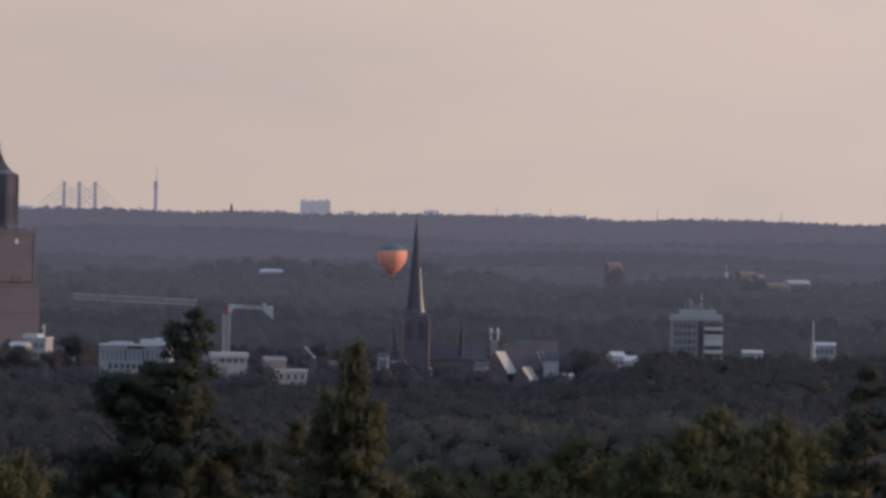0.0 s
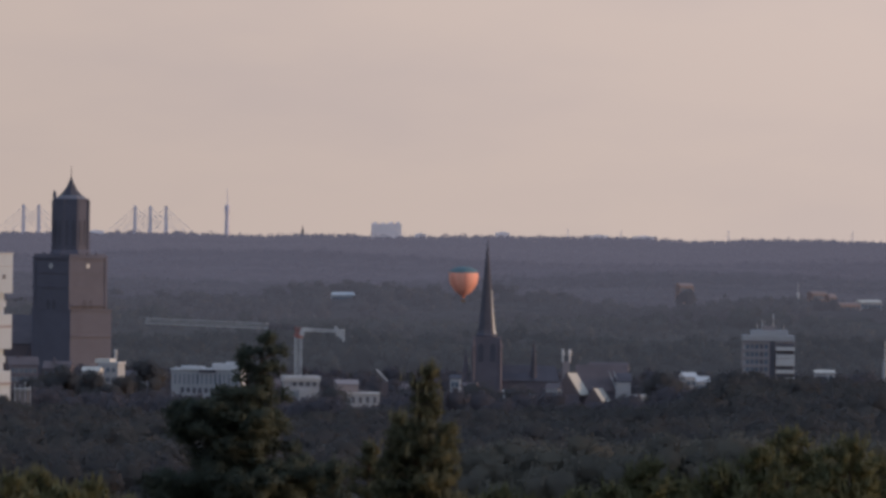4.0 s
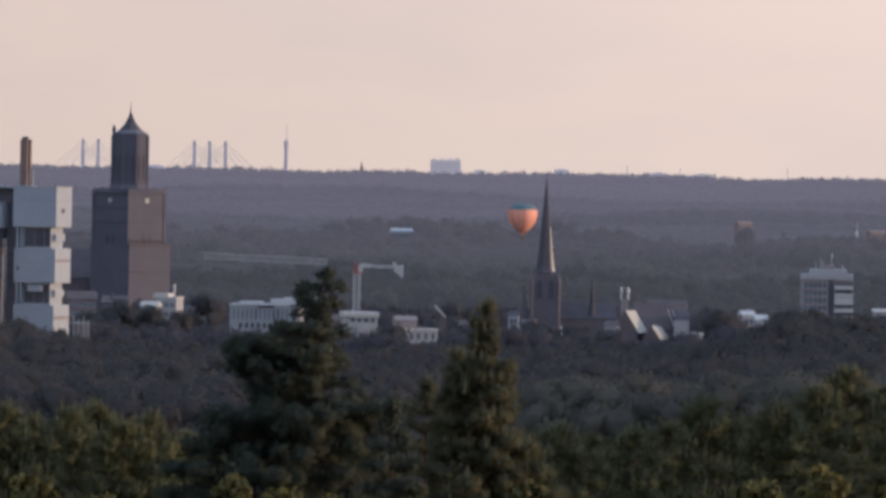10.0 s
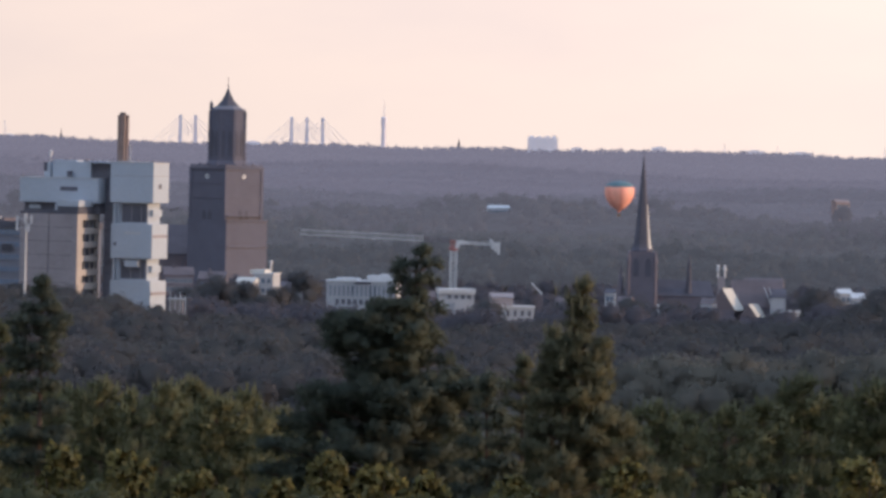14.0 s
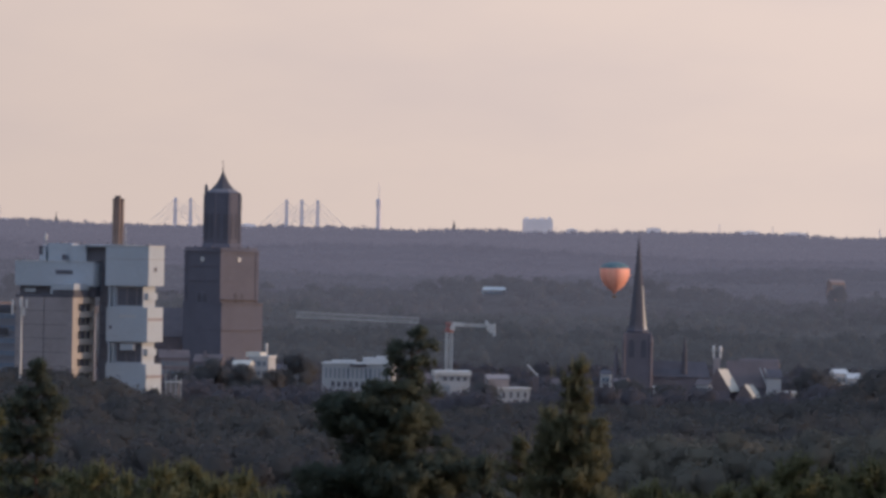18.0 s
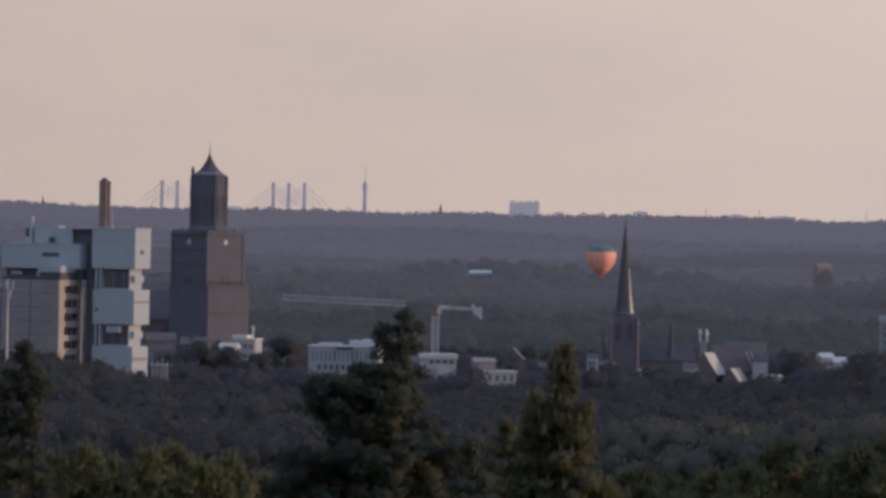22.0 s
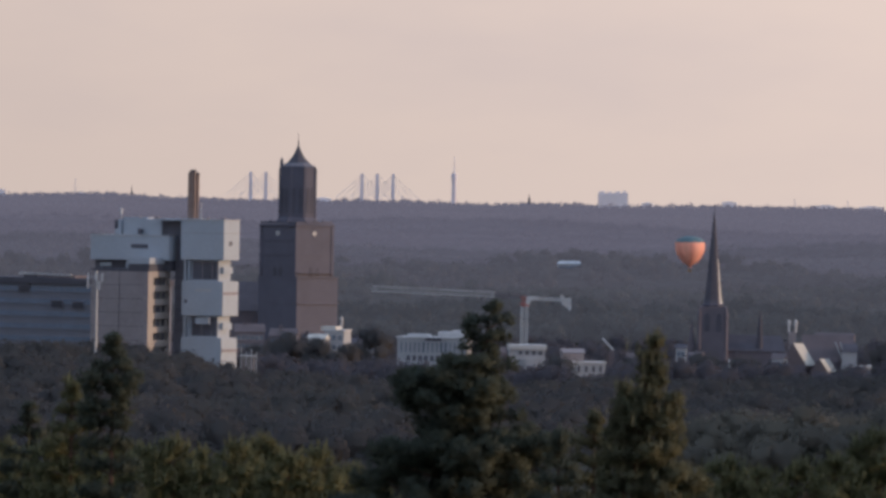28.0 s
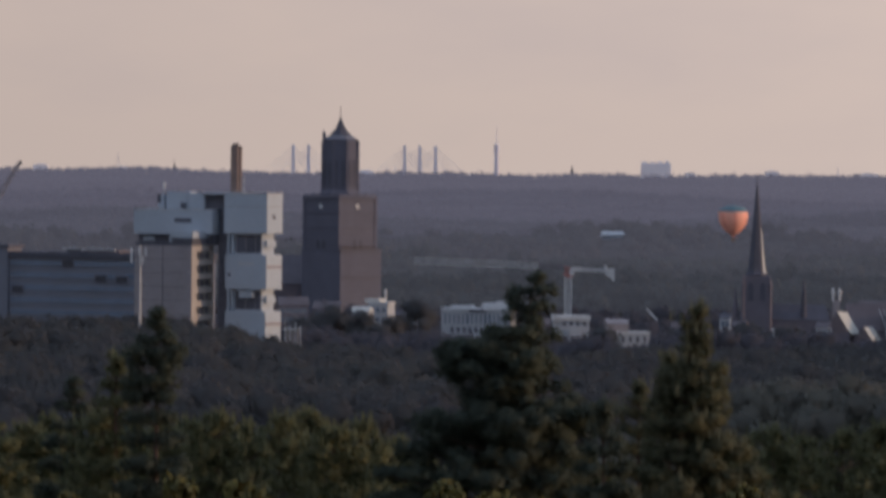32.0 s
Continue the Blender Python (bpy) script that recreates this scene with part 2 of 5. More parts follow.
def crown_set(x, y, z, h, w, lobes, k, size, low=0.45, solid=True):
    """Foliage, cores and stems of trees that stand at x, y, z with height h and crown width w."""
    n = len(x)
    ang = rng.uniform(0, 6.28, (n, lobes))
    off = rng.uniform(0.1, 0.55, (n, lobes)) * (w / 2)[:, None]
    off[:, 0] *= 0.2
    hz = np.where(np.arange(lobes)[None] == 0, 0.78, rng.uniform(low, 0.72, (n, lobes))) * h[:, None]
    rad = rng.uniform(0.42, 0.62, (n, lobes)) * (w / 2)[:, None] * 1.15
    c = np.stack([x[:, None] + off * np.cos(ang), y[:, None] + off * np.sin(ang), z[:, None] + hz], 2).reshape(-1, 3)
    r3 = np.stack([rad, rad, np.minimum(rad * 0.95, h[:, None] * 0.24)], 2).reshape(-1, 3)
    sets = [leaf_quads(c, r3, k, size), stems(x, y, z - 0.5, z + 0.7 * h, 0.02 * h)]
    return merged(*sets, cores(c, r3)) if solid else merged(*sets)


def scatter(y0, y1, u0, u1, step):
    """Even but unruly places between two depths and two bearings."""
    ys, xs = [], []
    yy = y0
    while yy < y1:
        row = np.arange(u0 / R * yy, u1 / R * yy, step)
        xs.append(row + rng.uniform(-0.42, 0.42, len(row)) * step)
        ys.append(yy + rng.uniform(-0.45, 0.45, len(row)) * step)
        yy += step
    return np.concatenate(xs), np.concatenate(ys)


def understorey(y0, y1, u0, u1, step, height):
    """A lumpy sheet of lower foliage that closes the gaps between the crowns."""
    yy = np.arange(y0, y1, step)
    xx = np.arange(u0 / R * y1, u1 / R * y1, step)
    X, Y = np.meshgrid(xx, yy)
    X, Y = X + rng.uniform(-0.3, 0.3, X.shape) * step, Y + rng.uniform(-0.3, 0.3, X.shape) * step
    Z = ground_z(X, Y) + height + rng.uniform(-0.35, 0.35, X.shape) * step
    v = np.stack([X.ravel(), Y.ravel(), Z.ravel()], 1)
    a = (np.arange(len(yy) - 1)[:, None] * len(xx) + np.arange(len(xx) - 1)[None]).ravel()
    n = len(xx)
    nor = np.stack([rng.normal(0, 0.35, len(v)), rng.normal(-0.3, 0.35, len(v)), np.ones(len(v))], 1)
    return v, np.concatenate([np.stack([a, a + 1, a + n + 1], 1), np.stack([a, a + n + 1, a + n], 1)]), nor


def soften(v, f, n):
    """Leans the normals of foliage up and towards the viewer, to flatten its light and shade."""
    n = n / np.linalg.norm(n, axis=1, keepdims=True)
    return v, f, n * 0.3 + np.array([0.0, -0.22, 0.55])


def wood(name, x, y, h, w, lobes, k, size, mat, label, low=0.45, solid=True, fill=None):
    sets = [crown_set(x, y, ground_z(x, y), h, w, lobes, k, size, low, solid)]
    if fill:
        sets.append(understorey(y.min() + 30, y.max() - 8, x.min() / y.max() * R, x.max() / y.max() * R, *fill))
    me = mesh_from(name, *soften(*merged(*sets)))
    me.materials.append(mat)
    return tagged(new(name, me), label, "woodland", kind="stuff")


def crowns(name, y0, y1, u0, u1, step, h0, h1, lobes, k, size, mat, label, leafy=0.16, form=0.42, uneven=0.35):
    """A closed wood of rounded crowns on stems: each crown is a heap of leafy lobes."""
    x, y = scatter(y0, y1, u0, u1, step)
    n = len(x)
    swell = 0.5 + 0.28 * np.sin(x / 19 + y / 47 + 1.3 * np.sin(x / 41)) + 0.22 * np.sin(x / 11 - y / 29)
    h = h0 + (h1 - h0) * np.clip(swell + rng.uniform(-uneven, uneven, n), 0, 1)
    w = step * rng.uniform(1.0, 1.45, n)
    z = ground_z(x, y)
    mid = np.stack([x, y, z + h - 0.5 * w], 1)
    d = rng.normal(size=(n, lobes, 3))
    d[..., 2] = np.abs(d[..., 2]) * 0.9 - 0.35
    d /= np.linalg.norm(d, axis=2, keepdims=True)
    d[:, 0] = (0.05, -0.1, 0.99)
    c = (mid[:, None] + d * np.array([0.36, 0.36, 0.32]) * w[:, None, None]).reshape(-1, 3)
    r = np.repeat((rng.uniform(0.15, 0.22, (n, lobes)) * w[:, None]).reshape(-1, 1), 3, 1)
    crown_dir = d.reshape(-1, 3)
    lv, lf, ln = leaf_quads(c, r, k, size, 0.5, 0.25)
    cv, cf, cn = cores(c, r * 0.98)
    up = np.array([0.0, -0.2, 0.5])
    ln = leafy * ln / np.linalg.norm(ln, axis=1, keepdims=True) + form * np.repeat(crown_dir, 3 * k, 0) + up
    cn = leafy * cn + form * np.repeat(crown_dir, 12, 0) + up
    me = mesh_from(name, *merged((lv, lf, ln), (cv, cf, cn), stems(x, y, z - 0.5, z + h - 0.5 * w, np.full(n, 0.22))))
    me.materials.append(mat)
    return tagged(new(name, me), label, "woodland", kind="stuff")


m_wood_near = material("oak_foliage", (0.152, 0.152, 0.144), 1.0, 0.2, 0.3, 1.2, (0.220, 0.206, 0.166), 0.1, bump=0, spec=0, leaf=True)
# Grey-blue evening haze is mixed into the colours of these woods.
m_wood_mid = material("hazed_mixed_foliage", (0.119, 0.112, 0.120), 1.0, 0.15, 0.06, 2, (0.147, 0.141, 0.130), 0.06, bump=0, spec=0, leaf=True)
m_wood_town = material("hazed_park_foliage", (0.136, 0.127, 0.148), 1.0, 0.15, 0.06, 2, (0.160, 0.152, 0.166), 0.06, bump=0, spec=0, leaf=True)


# The garden trees are greyed with the same painted haze.
m_wood_dome = material("hazed_garden_foliage", (0.124, 0.122, 0.132), 1.0, 0.12, 0.1, 1.5, (0.154, 0.151, 0.148), 0.05, bump=0, spec=0, leaf=True)


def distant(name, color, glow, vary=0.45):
    """Foliage of the far backdrop, with evening haze painted in as a glow."""
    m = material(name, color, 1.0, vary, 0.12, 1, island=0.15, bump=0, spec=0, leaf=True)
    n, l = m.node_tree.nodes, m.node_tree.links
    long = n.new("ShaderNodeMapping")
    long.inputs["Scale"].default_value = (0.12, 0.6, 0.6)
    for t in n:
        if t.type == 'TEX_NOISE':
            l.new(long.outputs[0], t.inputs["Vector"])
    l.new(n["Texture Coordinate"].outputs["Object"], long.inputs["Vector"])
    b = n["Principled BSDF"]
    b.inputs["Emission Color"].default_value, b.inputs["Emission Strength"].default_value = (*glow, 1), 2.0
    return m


# The painted haze thickens band by band: emission rises with depth.
m_wood_hill = distant("hazed_hill_foliage", (0.064, 0.068, 0.064), (0.0248, 0.0257, 0.0335))
m_wood_hill2 = distant("hazed_upper_hill_foliage", (0.062, 0.066, 0.062), (0.0345, 0.0350, 0.0455))
m_wood_far = distant("hazed_distant_foliage", (0.060, 0.062, 0.060), (0.0415, 0.0413, 0.0545))
m_wood_plain = distant("hazed_plain_foliage", (0.060, 0.060, 0.060), (0.0545, 0.0540, 0.0740), 0.7)
m_wood_far2 = distant("hazed_ridge_foliage", (0.054, 0.053, 0.055), (0.0665, 0.0645, 0.0895), 0.7)
m_wood_last = distant("hazed_horizon_foliage", (0.045, 0.044, 0.046), (0.0820, 0.0790, 0.1080), 0.6)

crowns("oak_wood", 535, 790, 150, 1330, 5.0, 12, 18.5, 13, 70, 0.14, m_wood_near, "dim broadleaf wood on a slope below the lookout")
x, y = scatter(960, 1030, -1330, 1330, 6.2)
n = len(x)
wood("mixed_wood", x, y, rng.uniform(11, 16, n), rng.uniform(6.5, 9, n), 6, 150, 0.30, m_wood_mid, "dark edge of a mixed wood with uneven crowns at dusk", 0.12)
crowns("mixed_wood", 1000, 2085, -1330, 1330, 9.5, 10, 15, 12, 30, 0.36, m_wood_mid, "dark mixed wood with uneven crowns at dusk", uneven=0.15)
x, y = scatter(2560, 3450, -1330, 1330, 15)
x2, y2 = scatter(2340, 2545, -1330, 1330, 10)
x, y = np.concatenate([x, x2]), np.concatenate([y, y2])
h = np.where(y < 2550, rng.uniform(12, 21, len(x)) + np.clip(y - 2400, 0, 120) * 0.04, rng.uniform(9, 16, len(x)))
# low trees before the houses, cut to fit the camera's view: bearings, and the drop that the crowns stay under
for u0, u1, v in ((104, 182, 366), (4, 74, 343), (-200, -66, 340), (-345, -278, 334), (-252, -232, 343), (500, 606, 352), (628, 662, 352), (384, 414, 345)):
    room = np.where((x / y * R > u0) & (x / y * R < u1) & (y < 2720), EYE.z - v / R * y - ground_z(x, y), 99)
    h = np.minimum(h, room)
keep = h > 3.5
x, y, h = x[keep], y[keep], h[keep]
wood("town_trees", x, y, h, np.minimum(rng.uniform(9, 13, len(x)), 1.1 * h), 4, 60, 0.55, m_wood_town, "trees between the houses of the town, greyed with painted haze", 0.3)
# trees cleared to open the camera's view of the houses on the hill: bearings and depth of each house
SIGHT_GAPS = ((88, 130, 4250), (706, 730, 4375), (940, 984, 4290), (986, 1064, 4240))


def outside_gaps(x, y):
    u = x / y * R
    ok = np.ones(len(x), bool)
    for a, b, d in SIGHT_GAPS:
        ok &= ~((u > a - 10) & (u < b + 10) & (y > d - 190) & (y < d + 14))
    return ok


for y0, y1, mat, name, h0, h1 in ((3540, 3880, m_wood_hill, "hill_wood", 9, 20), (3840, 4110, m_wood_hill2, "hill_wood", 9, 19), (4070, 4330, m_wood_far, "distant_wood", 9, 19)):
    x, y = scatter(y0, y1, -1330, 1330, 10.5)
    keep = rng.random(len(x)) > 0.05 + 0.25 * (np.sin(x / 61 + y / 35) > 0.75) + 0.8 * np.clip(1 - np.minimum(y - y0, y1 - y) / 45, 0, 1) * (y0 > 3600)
    keep &= outside_gaps(x, y)
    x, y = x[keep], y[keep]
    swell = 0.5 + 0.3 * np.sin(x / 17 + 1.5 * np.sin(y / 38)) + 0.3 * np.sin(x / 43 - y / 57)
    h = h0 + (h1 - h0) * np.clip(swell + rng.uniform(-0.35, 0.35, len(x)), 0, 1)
    wood(name, x, y, h, rng.uniform(9, 15, len(x)), 4, 16, 1.2, mat, "far hill woods of rounded crowns in painted blue-grey haze", 0.5, fill=(5.0, 9.5))
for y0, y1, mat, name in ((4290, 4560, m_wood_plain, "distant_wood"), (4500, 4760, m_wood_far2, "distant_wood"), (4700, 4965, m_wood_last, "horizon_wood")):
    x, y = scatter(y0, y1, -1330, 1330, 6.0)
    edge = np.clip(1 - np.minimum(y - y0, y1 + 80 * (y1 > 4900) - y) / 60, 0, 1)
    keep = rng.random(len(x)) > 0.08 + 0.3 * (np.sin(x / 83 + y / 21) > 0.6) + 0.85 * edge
    keep &= outside_gaps(x, y)
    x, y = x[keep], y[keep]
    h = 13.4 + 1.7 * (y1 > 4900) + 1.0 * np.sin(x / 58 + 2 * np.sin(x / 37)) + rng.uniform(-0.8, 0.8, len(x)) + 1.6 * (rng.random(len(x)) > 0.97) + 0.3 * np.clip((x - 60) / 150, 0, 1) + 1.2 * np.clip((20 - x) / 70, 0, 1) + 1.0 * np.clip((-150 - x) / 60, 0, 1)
    wood(name, x, y, h, rng.uniform(5.5, 8.5, len(x)), 1, 16, 0.8, mat, "woods fading towards the horizon in painted lavender haze", 0.6, False, fill=(5.0, 11.4))
# ---- materials of buildings ----
m_white = material("white_panel", (0.36, 0.405, 0.46), 0.6, 0.08, 0.6, 2, bump=0.05)
m_conc = material("brown_concrete", (0.275, 0.250, 0.262), 0.85, 0.18, 0.5, 4)
# Both stones carry a bluish tint painted in for distance haze.
m_stone = material("hazed_tower_stone", (0.114, 0.114, 0.148), 0.9, 0.14, 0.5, 3)
m_stone2 = material("hazed_stone", (0.112, 0.113, 0.148), 0.9, 0.14, 0.5, 3)
# louvres in a grey close to the stone around them
m_louvre = material("grey_louvre", (0.096, 0.096, 0.122), 0.9, 0.2, 0.5, 3)
m_slate = material("slate", (0.088, 0.088, 0.110), 0.9, 0.25, 0.8, 5)
m_copper = material("pale_slate", (0.15, 0.15, 0.175), 0.6, 0.2, 0.8, 5)
# The brick is greyed towards lavender with painted haze.
m_brick = material("hazed_brick", (0.138, 0.126, 0.150), 0.9, 0.2, 0.7, 5)
m_tile = material("roof_tile", (0.13, 0.11, 0.12), 0.8, 0.25, 0.8, 5)
m_dark = material("dark_opening", (0.095, 0.098, 0.122), 0.5, 0.3, 1, 4)
m_void = material("unlit_opening", (0.055, 0.055, 0.07), 0.6, 0.3, 1, 4)
m_bluegrey = material("blue_grey_facade", (0.165, 0.172, 0.212), 0.8, 0.15, 0.5, 4)
m_blueglass = material("blue_window_glass", (0.12, 0.165, 0.24), 0.25, 0.2, 0.5, 2, spec=0.6, bump=0)
m_spire = material("dark_spire_slate", (0.092, 0.092, 0.114), 0.9, 0.25, 0.8, 5)
m_shaft = material("stair_glazing", (0.15, 0.155, 0.19), 0.4, 0.2, 0.5, 3)
# Paler copy of the wing's concrete: sunlight painted on its right face.
m_sunconc = material("sunlit_concrete", (0.36, 0.33, 0.31), 0.85, 0.15, 0.5, 4)
m_glass = material("window_glass", (0.13, 0.17, 0.22), 0.12, 0.25, 0.5, 2, spec=0.8, bump=0)
m_paleglass = material("pale_window_glass", (0.24, 0.27, 0.31), 0.2, 0.2, 0.5, 2, spec=0.6, bump=0)
m_pale = material("pale_render", (0.36, 0.375, 0.40), 0.8, 0.12, 0.7, 4)
# Cream for pale roofs, and for sunlight painted on slopes, storey and spire.
m_cream = material("cream_and_sunlit", (0.52, 0.51, 0.47), 0.7, 0.1, 0.7, 4)
m_steel = material("grey_steel", (0.42, 0.43, 0.44), 0.5, 0.2, 1, 4, metal=0.2)
m_jib = material("weathered_jib_paint", (0.42, 0.43, 0.44), 0.6, 0.2, 1, 4)
m_redpaint = material("red_paint", (0.33, 0.14, 0.13), 0.5, 0.2, 1, 4)
m_whitepaint = material("white_paint", (0.51, 0.525, 0.54), 0.5, 0.08, 1, 4)
m_flue = material("brown_flue", (0.26, 0.19, 0.165), 0.6, 0.3, 1.5, 4)
# Skyline colours are lifted towards the sky: haze painted into the walls.
m_farstone = material("hazed_concrete", (0.62, 0.60, 0.66), 0.9, 0.08, 0.3, 2)
m_farslab = material("hazed_far_walls", (0.80, 0.755, 0.76), 0.9, 0.06, 0.3, 2)
m_bark = material("pine_bark", (0.085, 0.055, 0.042), 0.9, 0.4, 3, 8)


def base(u, d):
    x = u / R * d
    return Vector((x, d, float(ground_z(x, d)) - 0.3))


def heights(d, b):
    """Turns a drop into a height over the base b at depth d."""
    return lambda v: EYE.z - v / R * d - b.z


def panes(parent, x0, x1, z0, z1, nx, nz, y, w, h, mat=None, name="window"):
    """A grid of framed windows on a wall that faces -y."""
    for i in range(nx):
        for j in range(nz):
            cx, cz = x0 + (i + 0.5) * (x1 - x0) / nx, z0 + (j + 0.5) * (z1 - z0) / nz
            f = bmesh.new()
            for q in ((cx - w / 2 - 0.1, cx - w / 2, cz - h / 2, cz + h / 2), (cx + w / 2, cx + w / 2 + 0.1, cz - h / 2, cz + h / 2), (cx - w / 2 - 0.1, cx + w / 2 + 0.1, cz + h / 2, cz + h / 2 + 0.1), (cx - w / 2 - 0.15, cx + w / 2 + 0.15, cz - h / 2 - 0.12, cz - h / 2)):
                bx(f, q[0], q[1], y - 0.12, y + 0.05, q[2], q[3])
            fr = part(name, f, m_pale, parent)
            box("pane", cx - w / 2, cx + w / 2, y - 0.04, y + 0.04, cz - h / 2, cz + h / 2, mat or m_glass, fr)


# ---- white office block ----
ob = base(-503, 2100)
office = thing("office_block", ob, -21, "white panelled office block with stacked boxes and a brown concrete wing", "office block")
z = heights(2100, ob)


def panel_box(name, x0, x1, y0, y1, z0, z1, seams, parent):
    """A box clad in large white panels with recessed joints."""
    body = box(name, x0, x1, y0, y1, z0, z1, m_white, parent, "white panel cladding", 0.06)
    for s in seams:
        box("joint", x0 - 0.01, x1 + 0.012, y0 - 0.012, y1, s - 0.05, s + 0.05, m_conc, body)
    return body


up = panel_box("upper_box", -11.6, 0, 0, 10, z(174.5), z(104), (z(127),), office)
mid = panel_box("middle_box", -11.2, -0.1, 0, 10, z(273.5), z(212), (), office)
low = panel_box("lower_box", -11.2, -0.3, 0, 10, 0, z(312), (), office)
box("coping", -11.75, 0.15, -0.15, 10.1, z(104), z(102.6), m_steel, up)
for b, v0, v1 in ((mid, 231, 236), (low, 332, 337)):
    box("band", -0.28, -0.05, 0.25, 9.6, z(v1), z(v0), m_conc, b, "darker joint band")
box("slot", -7.6, -3.2, -0.03, 0.2, z(230), z(226), m_steel, mid)
box("vent", -0.1, 0.03, 3.4, 5.4, z(149), z(141), m_dark, up)
box("vent", -10.4, -9.7, -0.04, 0.2, z(251), z(245), m_dark, mid)
for v0, v1 in ((174.5, 212), (273.5, 312)):
    box("recessed_storey", -11.3, -1.9, 1.4, 9, z(v1), z(v0), m_white, office)
    w = box("ribbon_window", -8.8, -2.1, 1.25, 1.45, z(v1 - 3), z(v0 + 3), m_dark, office, "dark recessed window band")
    for i in range(3):
        box("mullion", -8.8 + i * 2.6, -8.68 + i * 2.6, 1.15, 1.27, z(v1 - 3), z(v0 + 3), m_conc, w)
    box("side_panel", -2.3, -0.9, 2.3, 8.0, z(v0 + 24), z(v0 + 12), m_white, office)
    box("fin", -9.6, -9.2, 0.4, 1.5, z(v1), z(v0), m_white, office)
    box("fin", -10.6, -10.2, 0.4, 1.5, z(v1), z(v0), m_white, office)
box("lit_canopy", -7.5, -3.8, 0.2, 1.4, z(288), z(277), m_white, office)
box("core", -11.45, -3.0, 1.7, 8.9, 0, z(106), m_white, office)
shaft = box("stair_shaft", -14.6, -11.3, 3.6, 9, 0, z(126), m_shaft, office, "dark glazed stair shaft")
for i in range(9):
    box("rail", -14.5, -11.5, 3.5, 3.62, z(150 + i * 19), z(149 + i * 19), m_slate, shaft)
lb = panel_box("left_box", -35.6, -14.4, -1, 9, z(177), z(134), (), office)
box("coping", -35.7, -14.3, -1.1, 9, z(134), z(132.5), m_steel, lb)
box("slot_window", -24.6, -20.0, -1.06, -0.9, z(156), z(148.5), m_dark, lb)
box("gallery", -35.0, -14.6, 0.6, 8, z(196), z(177), m_dark, office, "dark recessed gallery storey")
box("gallery_panel", -33.5, -30.6, 0.2, 0.7, z(189), z(182), m_white, office)
box("gallery_panel", -26.5, -21.0, 0.1, 0.7, z(191), z(181), m_white, office)
box("plant_room", -28.6, -22.4, 3.2, 8, z(134), z(101.5), m_white, office)
box("plant_room", -22.4, -18.0, 2.6, 8, z(134), z(104), m_white, office)
box("roof_slab", -18.2, -9.5, 1.0, 8.5, z(106), z(102.5), m_white, office)
# Shade under the roof slab is put in as a dark box.
box("slab_shade", -18, -12.0, 3.2, 8.5, z(134), z(106), m_dark, office)
box("roof_house", -23.8, -23.0, 1.0, 2.6, z(131), z(121), m_dark, office)
box("lift_hood", -30.8, -29.2, 3.0, 5.0, z(134), z(106), m_white, office)
box("hood_window", -30.9, -30.0, 2.9, 3.1, z(122), z(106), m_slate, office)
part("roof_antenna", beam(beam(bmesh.new(), (-29.6, 4, z(106)), (-29.6, 4, z(84)), 0.18), (-29.6, 4, z(96)), (-29.6, 4, z(86)), 0.55), m_whitepaint, office, "short white antenna")
for x in (-25.8, -25.0, -20.6, -19.8, -6.5, -2.6, -2.1):
    box("roof_vent", x, x + 0.5, 4, 4.6, z(104), z(99.5), m_conc, office)
wing = box("wing", -31.4, -17.1, -9.5, 4.0, 0, z(196), m_dark, office, "brown concrete wing with panel joints")
PAN = 3.42
top = z(196)
for r in range(11):
    z1 = top - r * PAN
    if z1 - PAN < -3:
        break
    for x0, x1 in ((-31.5, -23.9), (-23.7, -16.1)):
        box("panel", x0, x1, -9.75, -9.4, z1 - PAN + 0.07, z1 - 0.05, m_conc, wing)
    box("floor_band", -17.2, -16.1, -6.4, 3.9, z1 - 1.6, z1 - 0.02, m_sunconc, wing)
    box("pane", -17.15, -17.05, -6.3, 3.6, z1 - PAN + 0.1, z1 - 1.65, m_dark, wing)
    for yy in (-3.2, 0.2):
        box("post", -17.05, -16.8, yy, yy + 0.25, z1 - PAN, z1 - 1.6, m_sunconc, wing)
box("corner_pier", -17.3, -16.05, -9.7, -6.4, 0, top, m_sunconc, wing)
box("end_pier", -17.3, -16.15, 3.2, 4.2, 0, top, m_sunconc, wing)
box("parapet", -31.6, -16.0, -9.8, 4.1, top, top + 0.5, m_slate, wing)
box("penthouse", -22.0, -16.3, -8.6, 2.5, top + 0.5, z(183), m_dark, wing)
box("cornice", -22.2, -16.1, -9.0, 2.6, z(183), z(172), m_white, wing, "lit cornice block")
flues = thing("flue_stack", ob + Vector((-10.6 * 0.934 + 5 * 0.358, 10.6 * 0.358 + 5 * 0.934, z(104))), -21, "cluster of four tall brown boiler flues on the roof", "chimney")
for x, y, v in ((-1.1, 0.2, 20), (-0.35, -0.3, 15), (0.4, -0.3, 15), (1.1, 0.2, 20)):
    f = part("flue", lathe(bmesh.new(), [(0.42, -0.4), (0.42, z(v) - z(104)), (0.36, z(v) - z(104) + 0.05)], 14, x, y), m_flue, flues)
    part("collar", lathe(bmesh.new(), [(0.47, z(v + 3) - z(104)), (0.47, z(v + 1) - z(104))], 14, x, y), m_slate, f)
box("side_flue", 1.9, 2.1, 0.2, 0.4, -0.4, z(72) - z(104), m_steel, flues)
box("plinth", -2.2, 2.4, -1, 1.2, -0.45, 0.35, m_white, flues)

# ---- long office building with ribbon windows ----
lb0 = base(-752, 2190)
long_b = thing("long_office", lb0, -32, "long low office building with blue ribbon windows", "office block")
z = heights(2190, lb0)
